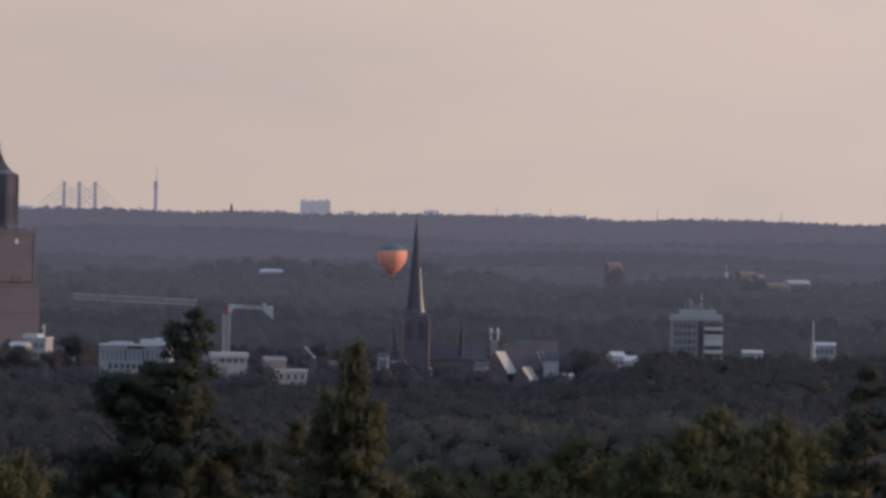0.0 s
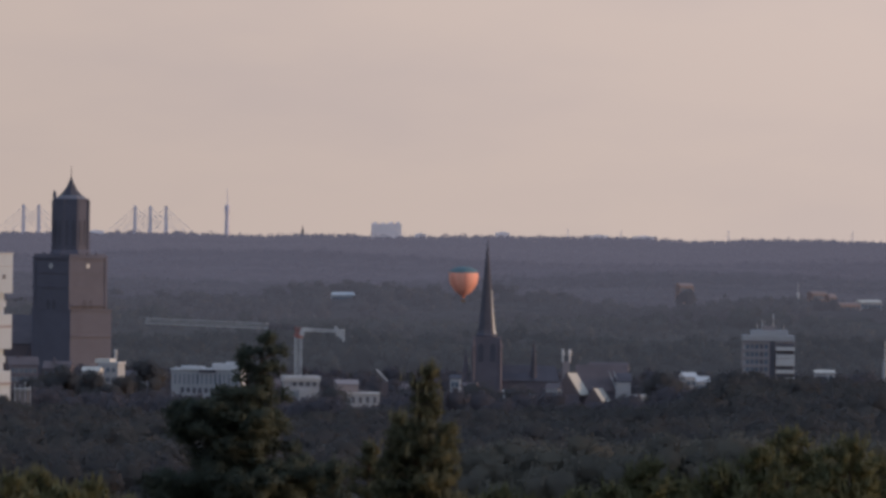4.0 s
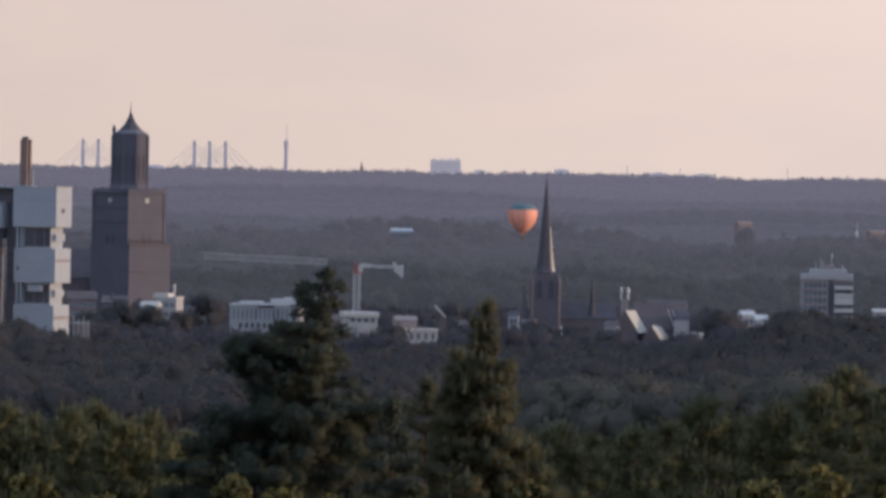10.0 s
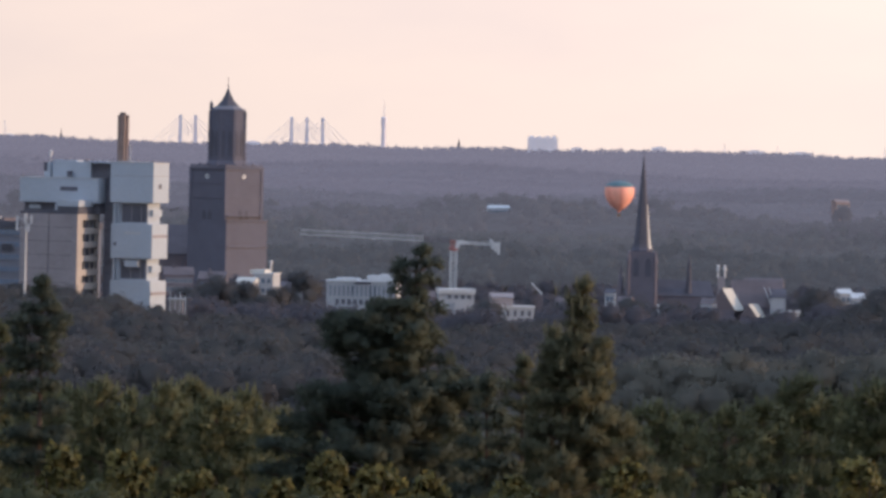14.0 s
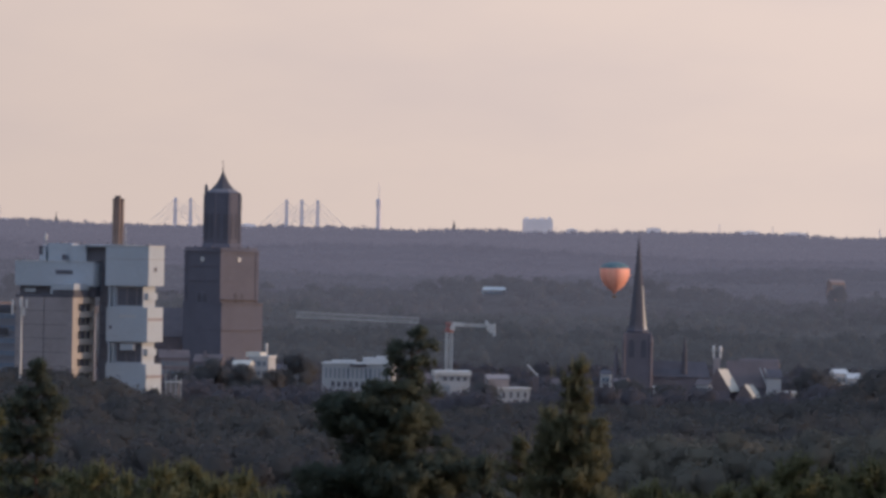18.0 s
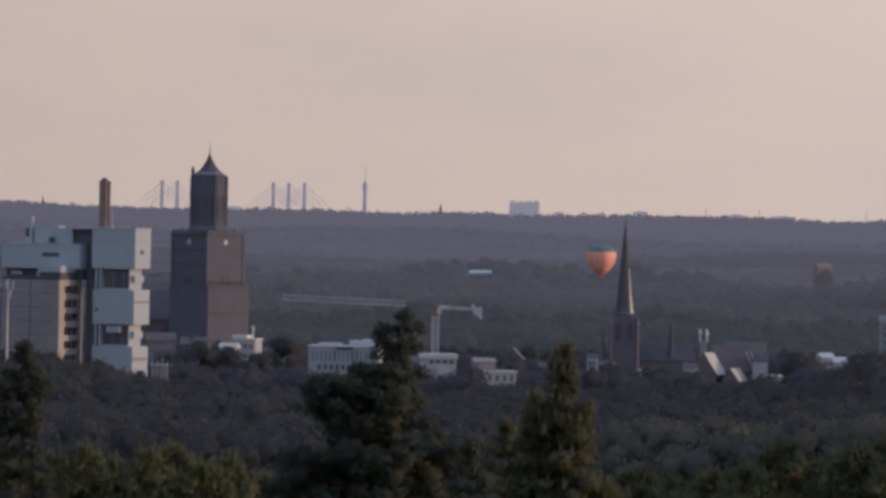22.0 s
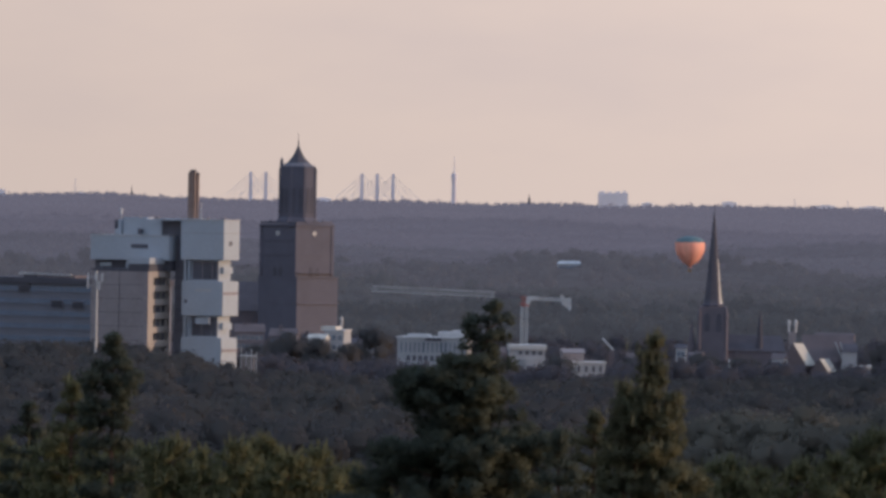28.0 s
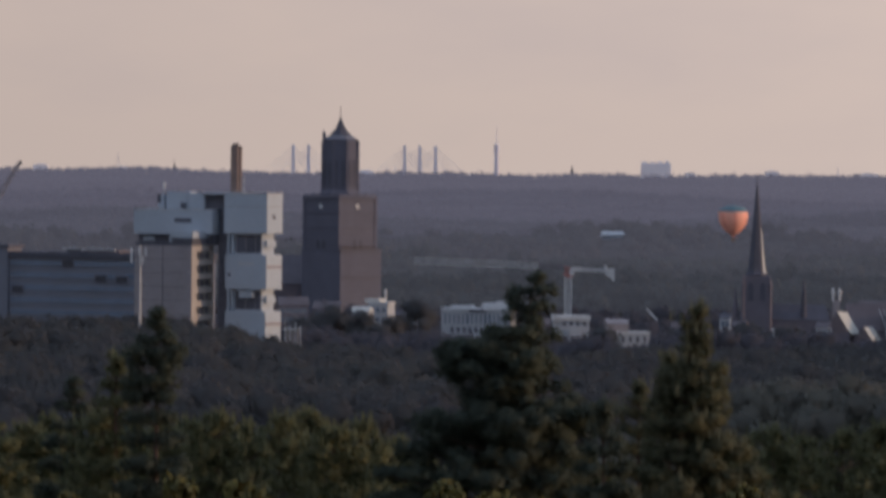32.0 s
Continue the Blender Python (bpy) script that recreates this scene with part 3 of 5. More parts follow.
LEN = 216 / R * 2190 / math.cos(radians(32))
EXT = 17.0
body = box("wall", -LEN, EXT, 0, 16, 0, z(222), m_bluegrey, long_b, "blue-grey facade")
box("roof", -LEN - 0.6, EXT + 0.4, -0.6, 16.4, z(222), z(211), m_slate, long_b, "dark slate roof band")
box("roof_house", -LEN * 0.56, -LEN * 0.44, 3, 9, z(211), z(206), m_slate, long_b)
box("roof_house", -LEN * 0.40, -LEN * 0.14, 4, 10, z(211), z(206.5), m_tile, long_b)
part("roof_pipe", beam(bmesh.new(), (-LEN * 0.58, 2, z(204)), (-LEN * 0.13, 2, z(205.5)), 0.5), m_steel, long_b, "pale pipe along the roof")
box("stair_end", -LEN - 5.2, -LEN + 0.0, -0.8, 5.6, 0, z(205), m_bluegrey, long_b)
box("stair_cap", -LEN - 5.5, -LEN + 0.6, -1.2, 6, z(205), z(199), m_slate, long_b)
for j, v in enumerate((226, 248, 270, 292, 314)):
    for i in range(28):
        x0 = -LEN + 0.6 + i * (LEN - 1.0) / 20
        w = (LEN - 1.0) / 20
        box("window", x0 + 0.06, x0 + w - 0.06, -0.06, 0.1, z(v + 9), z(v), m_blueglass, body)
    box("sill", -LEN + 0.3, EXT - 0.2, -0.18, 0.05, z(v + 11.0), z(v + 9.4), m_bluegrey, body)

for f, v in ((0.49, 231), (0.21, 257), (0.03, 258), (0.92, 278)):
    bay = box("open_bay", -LEN * f - 1.9, -LEN * f + 1.9, -0.35, 0.1, z(v + 7), z(v - 7), m_bluegrey, body, "dark open window bay")
    box("opening", -LEN * f - 1.7, -LEN * f + 1.7, -0.4, -0.3, z(v + 6), z(v - 6), m_void, bay)

# ---- buildings beyond its end ----
hb = base(-1058, 2500)
far_w = thing("white_house", hb, -8, "white flat-roofed house with two pale balcony bands", "house")
z = heights(2500, hb)
box("wall", -6, 4.8, 0, 9, 0, z(250), m_pale, far_w)
for v in (252, 268):
    box("balcony", -6.2, 4.9, -0.7, 0.1, z(v + 5), z(v), m_whitepaint, far_w)
panes(far_w, -5.5, 4.5, z(267), z(258), 5, 1, 0, 1.3, 1.1, m_dark)
hb = base(-1022, 2480)
gable = thing("grey_house", hb, -8, "pale grey house with a stepped roof", "house")
z = heights(2480, hb)
box("wall", -3.5, 3.4, 0, 9, 0, z(245), m_stone2, gable)
box("roof", -1.2, 3.6, -0.2, 9.2, z(245), z(239), m_stone2, gable)
part("downpipe", beam(bmesh.new(), (-2.9, -0.3, z(266)), (-2.1, -0.3, z(246)), 0.3), m_whitepaint, gable)
panes(gable, -3, 3, z(278), z(252), 3, 2, 0, 0.7, 1.0, m_dark)
part("lean_to", bx(bmesh.new(), -4.5, 3.5, -4, -0.1, 0, z(284)), m_pale, gable)
hb = base(-1012, 2600)
boom = thing("mobile_crane", hb, 0, "mobile crane with a long raised lattice boom", "crane")
z = heights(2600, hb)
bm = bmesh.new()
a0, a1 = Vector((0.0, 0, z(167))), Vector((70 / R * 2600, 0, z(52)))
for sx, sy in ((-0.9, -0.9), (0.9, -0.9), (0.9, 0.9), (-0.9, 0.9)):
    beam(bm, a0 + Vector((sx, sy, 0)), a1 + Vector((sx * 0.4, sy * 0.4, 0)), 0.42)
for i in range(16):
    p, q = a0.lerp(a1, i / 16), a0.lerp(a1, (i + 1) / 16)
    s = -1 if i % 2 else 1
    beam(bm, p + Vector((-0.85 * s, -0.8, 0)), q + Vector((0.75 * s, -0.7, 0)), 0.3)
part("boom", bm, m_conc, boom)
part("head", beam(bmesh.new(), a1 + Vector((-0.3, 0, -0.5)), a1 + Vector((0.6, 0, 0.3)), 1.0), m_slate, boom)
part("mast", beam(bmesh.new(), a0, (0, 0, 0), 1.6), m_conc, boom)
box("cab", -2, 3, -1.5, 1.5, 0, 3, m_redpaint, boom)

# ---- telecom mast before the office ----
hb = base(-727, 1880)
mast = thing("telecom_mast", hb, 0, "slim steel telecom mast with white antenna panels", "antenna mast")
z = heights(1880, hb)
part("pole", lathe(bmesh.new(), [(0.36, 0), (0.28, z(300)), (0.2, z(196))], 10), m_steel, mast)
for dx, v0, v1 in ((-1.95, 201, 228), (-0.2, 199, 214), (1.2, 200, 216), (0.6, 215, 230)):
    box("antenna_panel", dx - 0.22, dx + 0.22, -0.45, -0.15, z(v1), z(v0), m_whitepaint, mast, "white antenna panel", 0.04)
for v in (206, 222):
    part("bracket", beam(beam(bmesh.new(), (-2, -0.1, z(v)), (1.3, -0.1, z(v)), 0.12), (0, -0.4, z(v)), (0, 0.4, z(v)), 0.12), m_steel, mast)

# ---- tall church tower ----
tb = base(-374, 3480)
tower = thing("church_tower", tb, 45, "tall square grey stone church tower with an octagonal top and clocks", "church tower")
z = heights(3480, tb)
S = 10.5
box("shaft", -S, S, -S, S, 0, z(108), m_stone, tower)
box("base_stage", -S - 0.4, S + 1.8, -S - 1.4, S + 0.6, 0, z(200), m_stone2, tower, "paler lower stage")
for v, o2, hh in ((107, 0.5, 0.8), (134, 0.25, 0.4), (160, 0.25, 0.4), (199, 1.9, 0.6), (246, 1.95, 0.4)):
    box("string_course", -S - min(o2, 0.5), S + o2, -S - o2, S + min(o2, 0.6), z(v + 1) - hh, z(v + 1), m_stone2, tower)
for i in range(16):
    zz = z(116 + i * 11.2)
    o2 = 0.12 if i < 7 else 1.55
    box("course", -S + 0.6, S - 0.6, -S - o2, -S + 0.2, zz, zz + 0.35, m_stone2, tower)
for sx, sy in ((-1, -1), (1, -1), (1, 1), (-1, 1)):
    box("buttress", sx * (S - 0.4) - 0.7, sx * (S - 0.4) + 0.7, sy * (S - 0.4) - 0.7, sy * (S - 0.4) + 0.7, 0, z(112), m_stone, tower)
for q in (-5, 0, 5):
    box("parapet_post", q - 0.4, q + 0.4, -S - 0.2, -S + 0.6, z(107), z(101), m_stone2, tower)
    box("parapet_post", -S - 0.2, -S + 0.6, q - 0.4, q + 0.4, z(107), z(101), m_stone2, tower)
box("parapet", -S, S, -S - 0.1, -S + 0.3, z(107), z(103.5), m_stone, tower)
box("parapet", -S - 0.1, -S + 0.3, -S, S, z(107), z(103.5), m_stone, tower)


def arch(bm, w, z0, z1, y0, y1):
    """A pointed arched slab, for louvres and blind arches."""
    pts = [(-w, z0), (w, z0), (w, z1 - 1.4 * w), (0.6 * w, z1 - 0.5 * w), (0, z1), (-0.6 * w, z1 - 0.5 * w), (-w, z1 - 1.4 * w)]
    a = [bm.verts.new((px, y0, pz)) for px, pz in pts]
    b = [bm.verts.new((px, y1, pz)) for px, pz in pts]
    bm.faces.new(a)
    bm.faces.new(b[::-1])
    for i in range(len(pts)):
        bm.faces.new((a[(i + 1) % 7], a[i], b[i], b[(i + 1) % 7]))
    return bm


def turned(bm, angle, dx=0.0):
    bmesh.ops.transform(bm, matrix=Matrix.Rotation(radians(angle), 4, 'Z') @ Matrix.Translation((dx, 0, 0)), verts=bm.verts)
    return bm


for ang, reach in ((0, 1.62), (-90, 0.05)):
    part("great_arch", turned(arch(bmesh.new(), 4.6, z(203), z(180), -S - 0.12, -S + 0.3), ang), m_stone, tower)
    part("louvre", turned(arch(bmesh.new(), 1.1, z(200), z(183), -S - 0.2, -S + 0.3), ang, -1.6), m_slate, tower)
    part("louvre", turned(arch(bmesh.new(), 1.1, z(200), z(183), -S - 0.2, -S + 0.3), ang, 1.6), m_slate, tower)
    dial = lathe(bmesh.new(), [(1.0, 0), (1.0, 0.25)], 20)
    bmesh.ops.transform(dial, matrix=Matrix.Rotation(radians(ang), 4, 'Z') @ Matrix.Translation((-0.2, -S - 0.05, z(124))) @ Matrix.Rotation(radians(90), 4, 'X'), verts=dial.verts)
    face = part("clock", dial, m_whitepaint, tower, "white clock dial")
    for dx, dz in ((0.5, 0.35), (-0.15, 0.7)):
        hand = turned(beam(bmesh.new(), (-0.2, -S - 0.34, z(124)), (-0.2 + dx, -S - 0.34, z(124) + dz), 0.1), ang)
        part("pointer", hand, m_slate, face)
part("sloped_shoulder", lathe(bmesh.new(), [(9.4, z(107)), (8.5, z(98)), (8.2, z(96))], 8, 0, 0, math.pi / 8), m_stone2, tower)
octa = part("octagon", lathe(bmesh.new(), [(8.05, z(107)), (7.9, z(60)), (7.75, z(8))], 8, 0, 0, math.pi / 8), m_stone, tower, "octagonal belfry")
for i in range(8):
    a = i * 45
    part("pier", turned(bx(bmesh.new(), -0.55, 0.55, -8.15, -7.2, z(106), z(9)), a + 22.5), m_stone2, octa)
    for dx in (-1.35, 1.35):
        part("louvre", turned(arch(bmesh.new(), 0.75, z(88), z(42), -7.55, -7.2), a, dx), m_louvre, octa)
part("gallery", lathe(bmesh.new(), [(7.6, z(9.5)), (7.95, z(8)), (7.95, z(6)), (7.3, z(5))], 8, 0, 0, math.pi / 8), m_stone2, tower)
part("lead_roof", lathe(bmesh.new(), [(7.3, z(7)), (6.2, z(2.5)), (4.9, z(-0.5))], 8, 0, 0, math.pi / 8), m_copper, tower)
part("cap", lathe(bmesh.new(), [(5.0, z(1.5)), (4.1, z(-3)), (2.5, z(-11)), (1.15, z(-22)), (0.1, z(-34))], 8), m_slate, tower, "steep slate cap")
part("finial", lathe(bmesh.new(), [(0.12, z(-31)), (0.1, z(-52))], 6), m_slate, tower)
part("ball", lathe(bmesh.new(), [(0.1, z(-34)), (0.45, z(-36)), (0.1, z(-38))], 8), m_slate, tower)
part("corner_turret", lathe(bmesh.new(), [(0.7, z(8)), (0.7, z(-2)), (0.8, z(-3)), (0.08, z(-10))], 8, -5.2 * 0.707 - 1.2, 5.2 * 0.707 + 1.0), m_stone, tower, "small turret beside the cap")
nb = base(-462, 3505)
nave = thing("church_nave", nb, 0, "dark church nave roof beside the tower", "church")
z = heights(3505, nb)
box("wall", -9, 14, 0, 30, 0, z(262), m_brick, nave)
rf = bmesh.new()
vs = [rf.verts.new(p) for p in ((-9.5, -0.5, z(263)), (14, -0.5, z(263)), (14, 30, z(263)), (-9.5, 30, z(263)), (-7.5, 14, z(212)), (14, 14, z(212)))]
for f in ((0, 1, 5, 4), (2, 3, 4, 5), (3, 0, 4), (1, 2, 5), (3, 2, 1, 0)):
    rf.faces.new([vs[i] for i in f])
part("roof", rf, m_slate, nave)
part("flying_buttress", beam(beam(bmesh.new(), (-3, -1.2, 0), (6, -1.2, z(250)), 1.0), (6, -1.2, z(250)), (7.5, -1.2, z(215)), 1.0), m_stone2, nave)

# ---- brick church with slender spire ----
cb = base(366, 3100)
church = thing("spire_church", cb, 0, "brick church with a slender dark slate spire", "church")
z = heights(3100, cb)
part("spire", lathe(bmesh.new(), [(3.9, z(238)), (3.3, z(229)), (2.5, z(195)), (1.65, z(148)), (0.72, z(100)), (0.1, z(70))], 8, -0.4, 0, math.pi / 8 + radians(6)), m_spire, church, "tall slate spire")
# sunlight on the spire's right edge, added as a pale strip
facet = bmesh.new()
A0, A1 = math.pi / 8 + radians(6) - math.pi / 2, math.pi / 8 + radians(6) - math.pi / 4
rows = []
for r, zz, near in ((3.9, z(238), 0.40), (3.3, z(229), 0.48), (2.5, z(195), 0.6), (1.83, z(158), 0.75)):
    ends = [Vector((r * math.cos(a) - 0.4, r * math.sin(a), zz)) for a in (A0, A1)]
    rows.append([facet.verts.new(ends[0].lerp(ends[1], f) + Vector((o2 * 0.5, -o2, 0))) for f in (near, 0.99) for o2 in (0.0, 0.06)])
for p, q in zip(rows, rows[1:]):
    for e, f in ((1, 3), (3, 2), (2, 0), (0, 1)):
        facet.faces.new((p[e], p[f], q[f], q[e]))
part("sunlit_strip", facet, m_cream, church, "pale strip painted on the spire as sunlight")
part("broach", lathe(bmesh.new(), [(3.8, z(241)), (4.2, z(238)), (3.9, z(236))], 8, -0.4, 0, math.pi / 8 + radians(6)), m_stone2, church)
part("cross", beam(beam(bmesh.new(), (-0.4, 0, z(72)), (-0.4, 0, z(60)), 0.16), (-0.9, 0, z(63)), (0.1, 0, z(63)), 0.16), m_slate, church)
bt = box("bell_tower", -5.3, 4.6, -5.2, 5.2, 0, z(241), m_brick, church)
for dx in (-2.6, 1.8):
    l = arch(bmesh.new(), 1.0, z(285), z(252), -5.32, -5.0)
    bmesh.ops.translate(l, verts=l.verts, vec=(dx, 0, 0))
    part("louvre", l, m_slate, bt)
for dx in (-5.3, 4.5):
    part("pinnacle", lathe(bmesh.new(), [(0.7, 0), (0.7, z(262)), (0.9, z(258)), (0.06, z(238))], 8, dx, -5.0), m_brick, church)
box("nave", 4.0, 26, 0, 12, 0, z(318), m_brick, church)
rf = bmesh.new()
vs = [rf.verts.new(p) for p in ((3.8, -0.6, z(319)), (26.5, -0.6, z(319)), (26.5, 12.6, z(319)), (3.8, 12.6, z(319)), (3.8, 6, z(290)), (25, 6, z(292)))]
for f in ((0, 1, 5, 4), (2, 3, 4, 5), (3, 0, 4), (1, 2, 5), (3, 2, 1, 0)):
    rf.faces.new([vs[i] for i in f])
part("roof", rf, m_slate, church)
part("roof_turret", lathe(bmesh.new(), [(1.3, z(322)), (1.1, z(300)), (0.8, z(270)), (0.08, z(245))], 8, 17, 1.5, math.pi / 8), m_slate, church, "slim pointed roof turret")
part("stair_turret", lathe(bmesh.new(), [(1.1, 0), (1.1, z(300)), (0.06, z(262))], 8, -8.0, -2, math.pi / 8), m_brick, church)

# ---- tower crane ----
kb = base(31, 3000)
crane = thing("tower_crane", kb, 0, "white and red tower crane with a long lattice jib", "tower crane")
z = heights(3000, kb)
PX = 3000 / R


def lattice(bm, a, b, w, h, n, t):
    """A box lattice from a to b, w deep and h high, of n bays."""
    a, b = Vector(a), Vector(b)
    up = Vector((0, 0, 1)) if abs((b - a).normalized().z) < 0.7 else Vector((1, 0, 0))
    side = (b - a).normalized().cross(up).normalized()
    cs = [side * (w / 2 * i) + up * (h / 2 * j) for i, j in ((-1, -1), (1, -1), (1, 1), (-1, 1))]
    for c in cs:
        beam(bm, a + c, b + c, t)
    for i in range(n):
        p, q = a.lerp(b, i / n), a.lerp(b, (i + 1) / n)
        for e in range(4):
            c0, c1 = cs[e], cs[(e + 1) % 4]
            beam(bm, p + c0, (p + q) / 2 + c1, t * 0.6)
            beam(bm, (p + q) / 2 + c1, q + c0, t * 0.6)
    return bm


part("mast", lattice(bmesh.new(), (0, 0, 0), (0, 0, z(246)), 2.3, 2.3, 22, 0.46), m_whitepaint, crane, "white lattice mast")
part("slewing_ring", lathe(bmesh.new(), [(1.5, z(247)), (1.7, z(243)), (1.5, z(240))], 12), m_redpaint, crane, "red slewing ring")
part("tower_head", lattice(bmesh.new(), (0, 0, z(243)), (-0.4, 0, z(228)), 1.6, 1.6, 3, 0.3), m_redpaint, crane, "red tower head")
part("cab", bx(bmesh.new(), 0.4, 2.0, -1.6, -0.2, z(243), z(234)), m_whitepaint, crane, "white operator cab")
part("inner_jib", lattice(bmesh.new(), (-1, 0, z(229)), (-53 * PX, 0, z(227)), 1.4, 1.5, 7, 0.2), m_brick, crane, "dull red inner jib")
part("jib", lattice(bmesh.new(), (-53 * PX, 0, z(226.5)), (-272 * PX, 0, z(219.5)), 1.5, 1.9, 26, 0.3), m_jib, crane, "grey-green lattice jib")
part("counter_jib", lattice(bmesh.new(), (0.5, 0, z(233)), (80 * PX, 0, z(234.5)), 1.2, 0.7, 8, 0.28), m_whitepaint, crane, "white counter jib")
box("machinery", 1.2, 5.2, -0.9, 0.9, z(234), z(229), m_whitepaint, crane, "white winch housing")
for i, (v0, v1) in enumerate(((229, 243), (231, 247), (230, 252))):
    box("counterweight", 13.2 + i * 1.1, 14.2 + i * 1.1, -0.9, 0.9, z(v1), z(v0), m_whitepaint, crane, "pale counterweight slab", 0.05)
box("hoist", 12.6, 13.6, -0.6, 0.6, z(233), z(225), m_whitepaint, crane)
part("tie_bar", beam(bmesh.new(), (-0.4, 0, z(228)), (15, 0, z(231.5)), 0.14), m_steel, crane)

# ---- town houses ----


def pitched(bm, x0, x1, y0, y1, z0, z1, along='x', over=0.3):
    """A gabled roof block whose ridge runs along x or y."""
    x0, x1, y0, y1 = x0 - over, x1 + over, y0 - over, y1 + over
    cx, cy = (x0 + x1) / 2, (y0 + y1) / 2
    top = ((x0, cy, z1), (x1, cy, z1)) if along == 'x' else ((cx, y0, z1), (cx, y1, z1))
    v = [bm.verts.new(p) for p in ((x0, y0, z0), (x1, y0, z0), (x1, y1, z0), (x0, y1, z0), *top)]
    fs = ((0, 1, 5, 4), (2, 3, 4, 5), (3, 0, 4), (1, 2, 5), (3, 2, 1, 0)) if along == 'x' else ((0, 1, 4), (1, 2, 5, 4), (2, 3, 5), (3, 0, 4, 5), (3, 2, 1, 0))
    for f in fs:
        bm.faces.new([v[i] for i in f])
    return bm


def house(name, u0, u1, v_top, d, turn, label, wall, roof=None, v_ridge=None, along='x', depth=10, nx=4, nz=2, storey=2.9, category="house", glass=None, chimney=False):
    b = base((u0 + u1) / 2, d)
    h = thing(name, b, turn, label, category)
    zz = heights(d, b)
    w = (u1 - u0) / R * d / max(0.5, math.cos(radians(turn)))
    x0, x1 = -w / 2, w / 2
    body = box("wall", x0, x1, 0, depth, 0, zz(v_top), wall, h)
    if nx:
        panes(h, x0 + 0.4, x1 - 0.4, zz(v_top) - 0.5 - nz * storey, zz(v_top) - 0.5, nx, nz, 0, min(1.5, w / nx * 0.6), 1.5, glass or m_glass)
    if v_ridge is None:
        box("flat_roof", x0 - 0.35, x1 + 0.35, -0.35, depth + 0.35, zz(v_top), zz(v_top) + 0.45, roof or m_whitepaint, h)
    else:
        part("roof", pitched(bmesh.new(), x0, x1, 0, depth, zz(v_top), zz(v_ridge), along), roof or m_tile, h)
    if chimney:
        box("chimney", x0 + w * 0.3, x0 + w * 0.3 + 0.8, depth * 0.4, depth * 0.4 + 0.8, zz(v_top), zz((v_ridge or v_top) - 6), m_brick, h)
    return h, zz, w


# pale apartment building behind the tall pine
h, z, w = house("white_apartments", -193, -70, 306, 2700, -6, "white four-storey apartments with tall narrow windows", m_pale, m_whitepaint, depth=14, nx=0, category="apartment building")
x0 = -w / 2
for i in range(15):
    box("window", x0 + 1.0 + i * 1.42, x0 + 1.62 + i * 1.42, -0.08, 0.1, z(331), z(313), m_glass if i in (5, 9, 10) else m_paleglass, h)
    box("pier", x0 + 1.72 + i * 1.42, x0 + 2.1 + i * 1.42, -0.22, 0.05, z(332), z(309), m_pale, h)
for i in range(9):
    box("window", x0 + 3.0 + i * 1.9, x0 + 4.1 + i * 1.9, -0.08, 0.1, z(346), z(337), m_dark, h)
box("penthouse", x0 + 2.8, x0 + 9.6, 2, 11, z(305), z(299.5), m_whitepaint, h)
box("penthouse", x0 + 12.8, w / 2 - 0.6, 2, 11, z(305), z(294.5), m_whitepaint, h)
box("penthouse", x0 + 17, w / 2 - 1.5, 3, 9, z(294.5), z(291.5), m_whitepaint, h)
box("dark_parapet", x0 + 9.0, x0 + 14.2, -0.5, 0.2, z(310), z(305.5), m_slate, h)

h, z, w = house("white_villa", 8, 69, 324, 2650, 5, "white house with a broad flat roof slab", m_pale, m_whitepaint, depth=10, nx=0)
box("roof_slab", -w / 2 - 0.4, w / 2 + 0.4, -0.6, 10.4, z(321), z(314.5), m_whitepaint, h, "thick white roof slab")
panes(h, -w / 2 + 2.0, w / 2 - 0.5, z(333), z(324), 4, 1, 0, 1.2, 1.2, m_dark)
box("porch", -1.0, 2.6, -1.4, 0.1, 0, z(338), m_pale, h)
h, z, w = house("plain_house", 106, 176, 345, 2620, 8, "pale two-storey house with a grey hipped roof", m_pale, m_whitepaint, depth=9, nx=0)
box("upper_storey", -w / 2 - 0.6, -w / 2 + 6.0, 2.0, 9, z(345), z(328), m_conc, h)
part("upper_roof", pitched(bmesh.new(), -w / 2 - 0.6, -w / 2 + 6, 2.0, 9, z(328), z(320), 'x'), m_conc, h)
panes(h, -w / 2 + 3.0, w / 2 - 0.4, z(363), z(348), 4, 1, 0, 0.8, 1.8, m_dark)
hb = base(186, 2640)
hoist = thing("roof_hoist", hb, 0, "small white hoist jib over the roofs", "hoist")
z = heights(2640, hb)
part("jib", beam(bmesh.new(), (-2.8, 0, z(301)), (0.6, 0, z(321)), 0.55), m_whitepaint, hoist)
part("base", bx(bmesh.new(), -0.9, 0.9, -1, 1, 0, z(322)), m_tile, hoist)

h, z, w = house("white_block", -322, -288, 296, 2750, -14, "white block of flats beside trees, upper storey painted as sunlit", m_pale, m_whitepaint, depth=9, nx=3, nz=3, storey=3.2)
# Sunlight on the upper storey is painted in cream.
box("lit_upper_storey", -w / 2 - 1.5, 0.2, 1, 8, z(296), z(288), m_cream, h)
h, z, w = house("low_white_house", -352, -322, 310, 2740, -10, "low white house with a pale roof", m_pale, m_cream, 302, 'x', depth=8, nx=3, nz=1)
hb = base(-292, 2900)
pole = thing("white_chimney", hb, 0, "slim white chimney above the trees", "chimney")
z = heights(2900, hb)
part("shaft", lathe(bmesh.new(), [(0.5, 0), (0.42, z(280)), (0.55, z(279)), (0.55, z(271))], 10), m_whitepaint, pole)
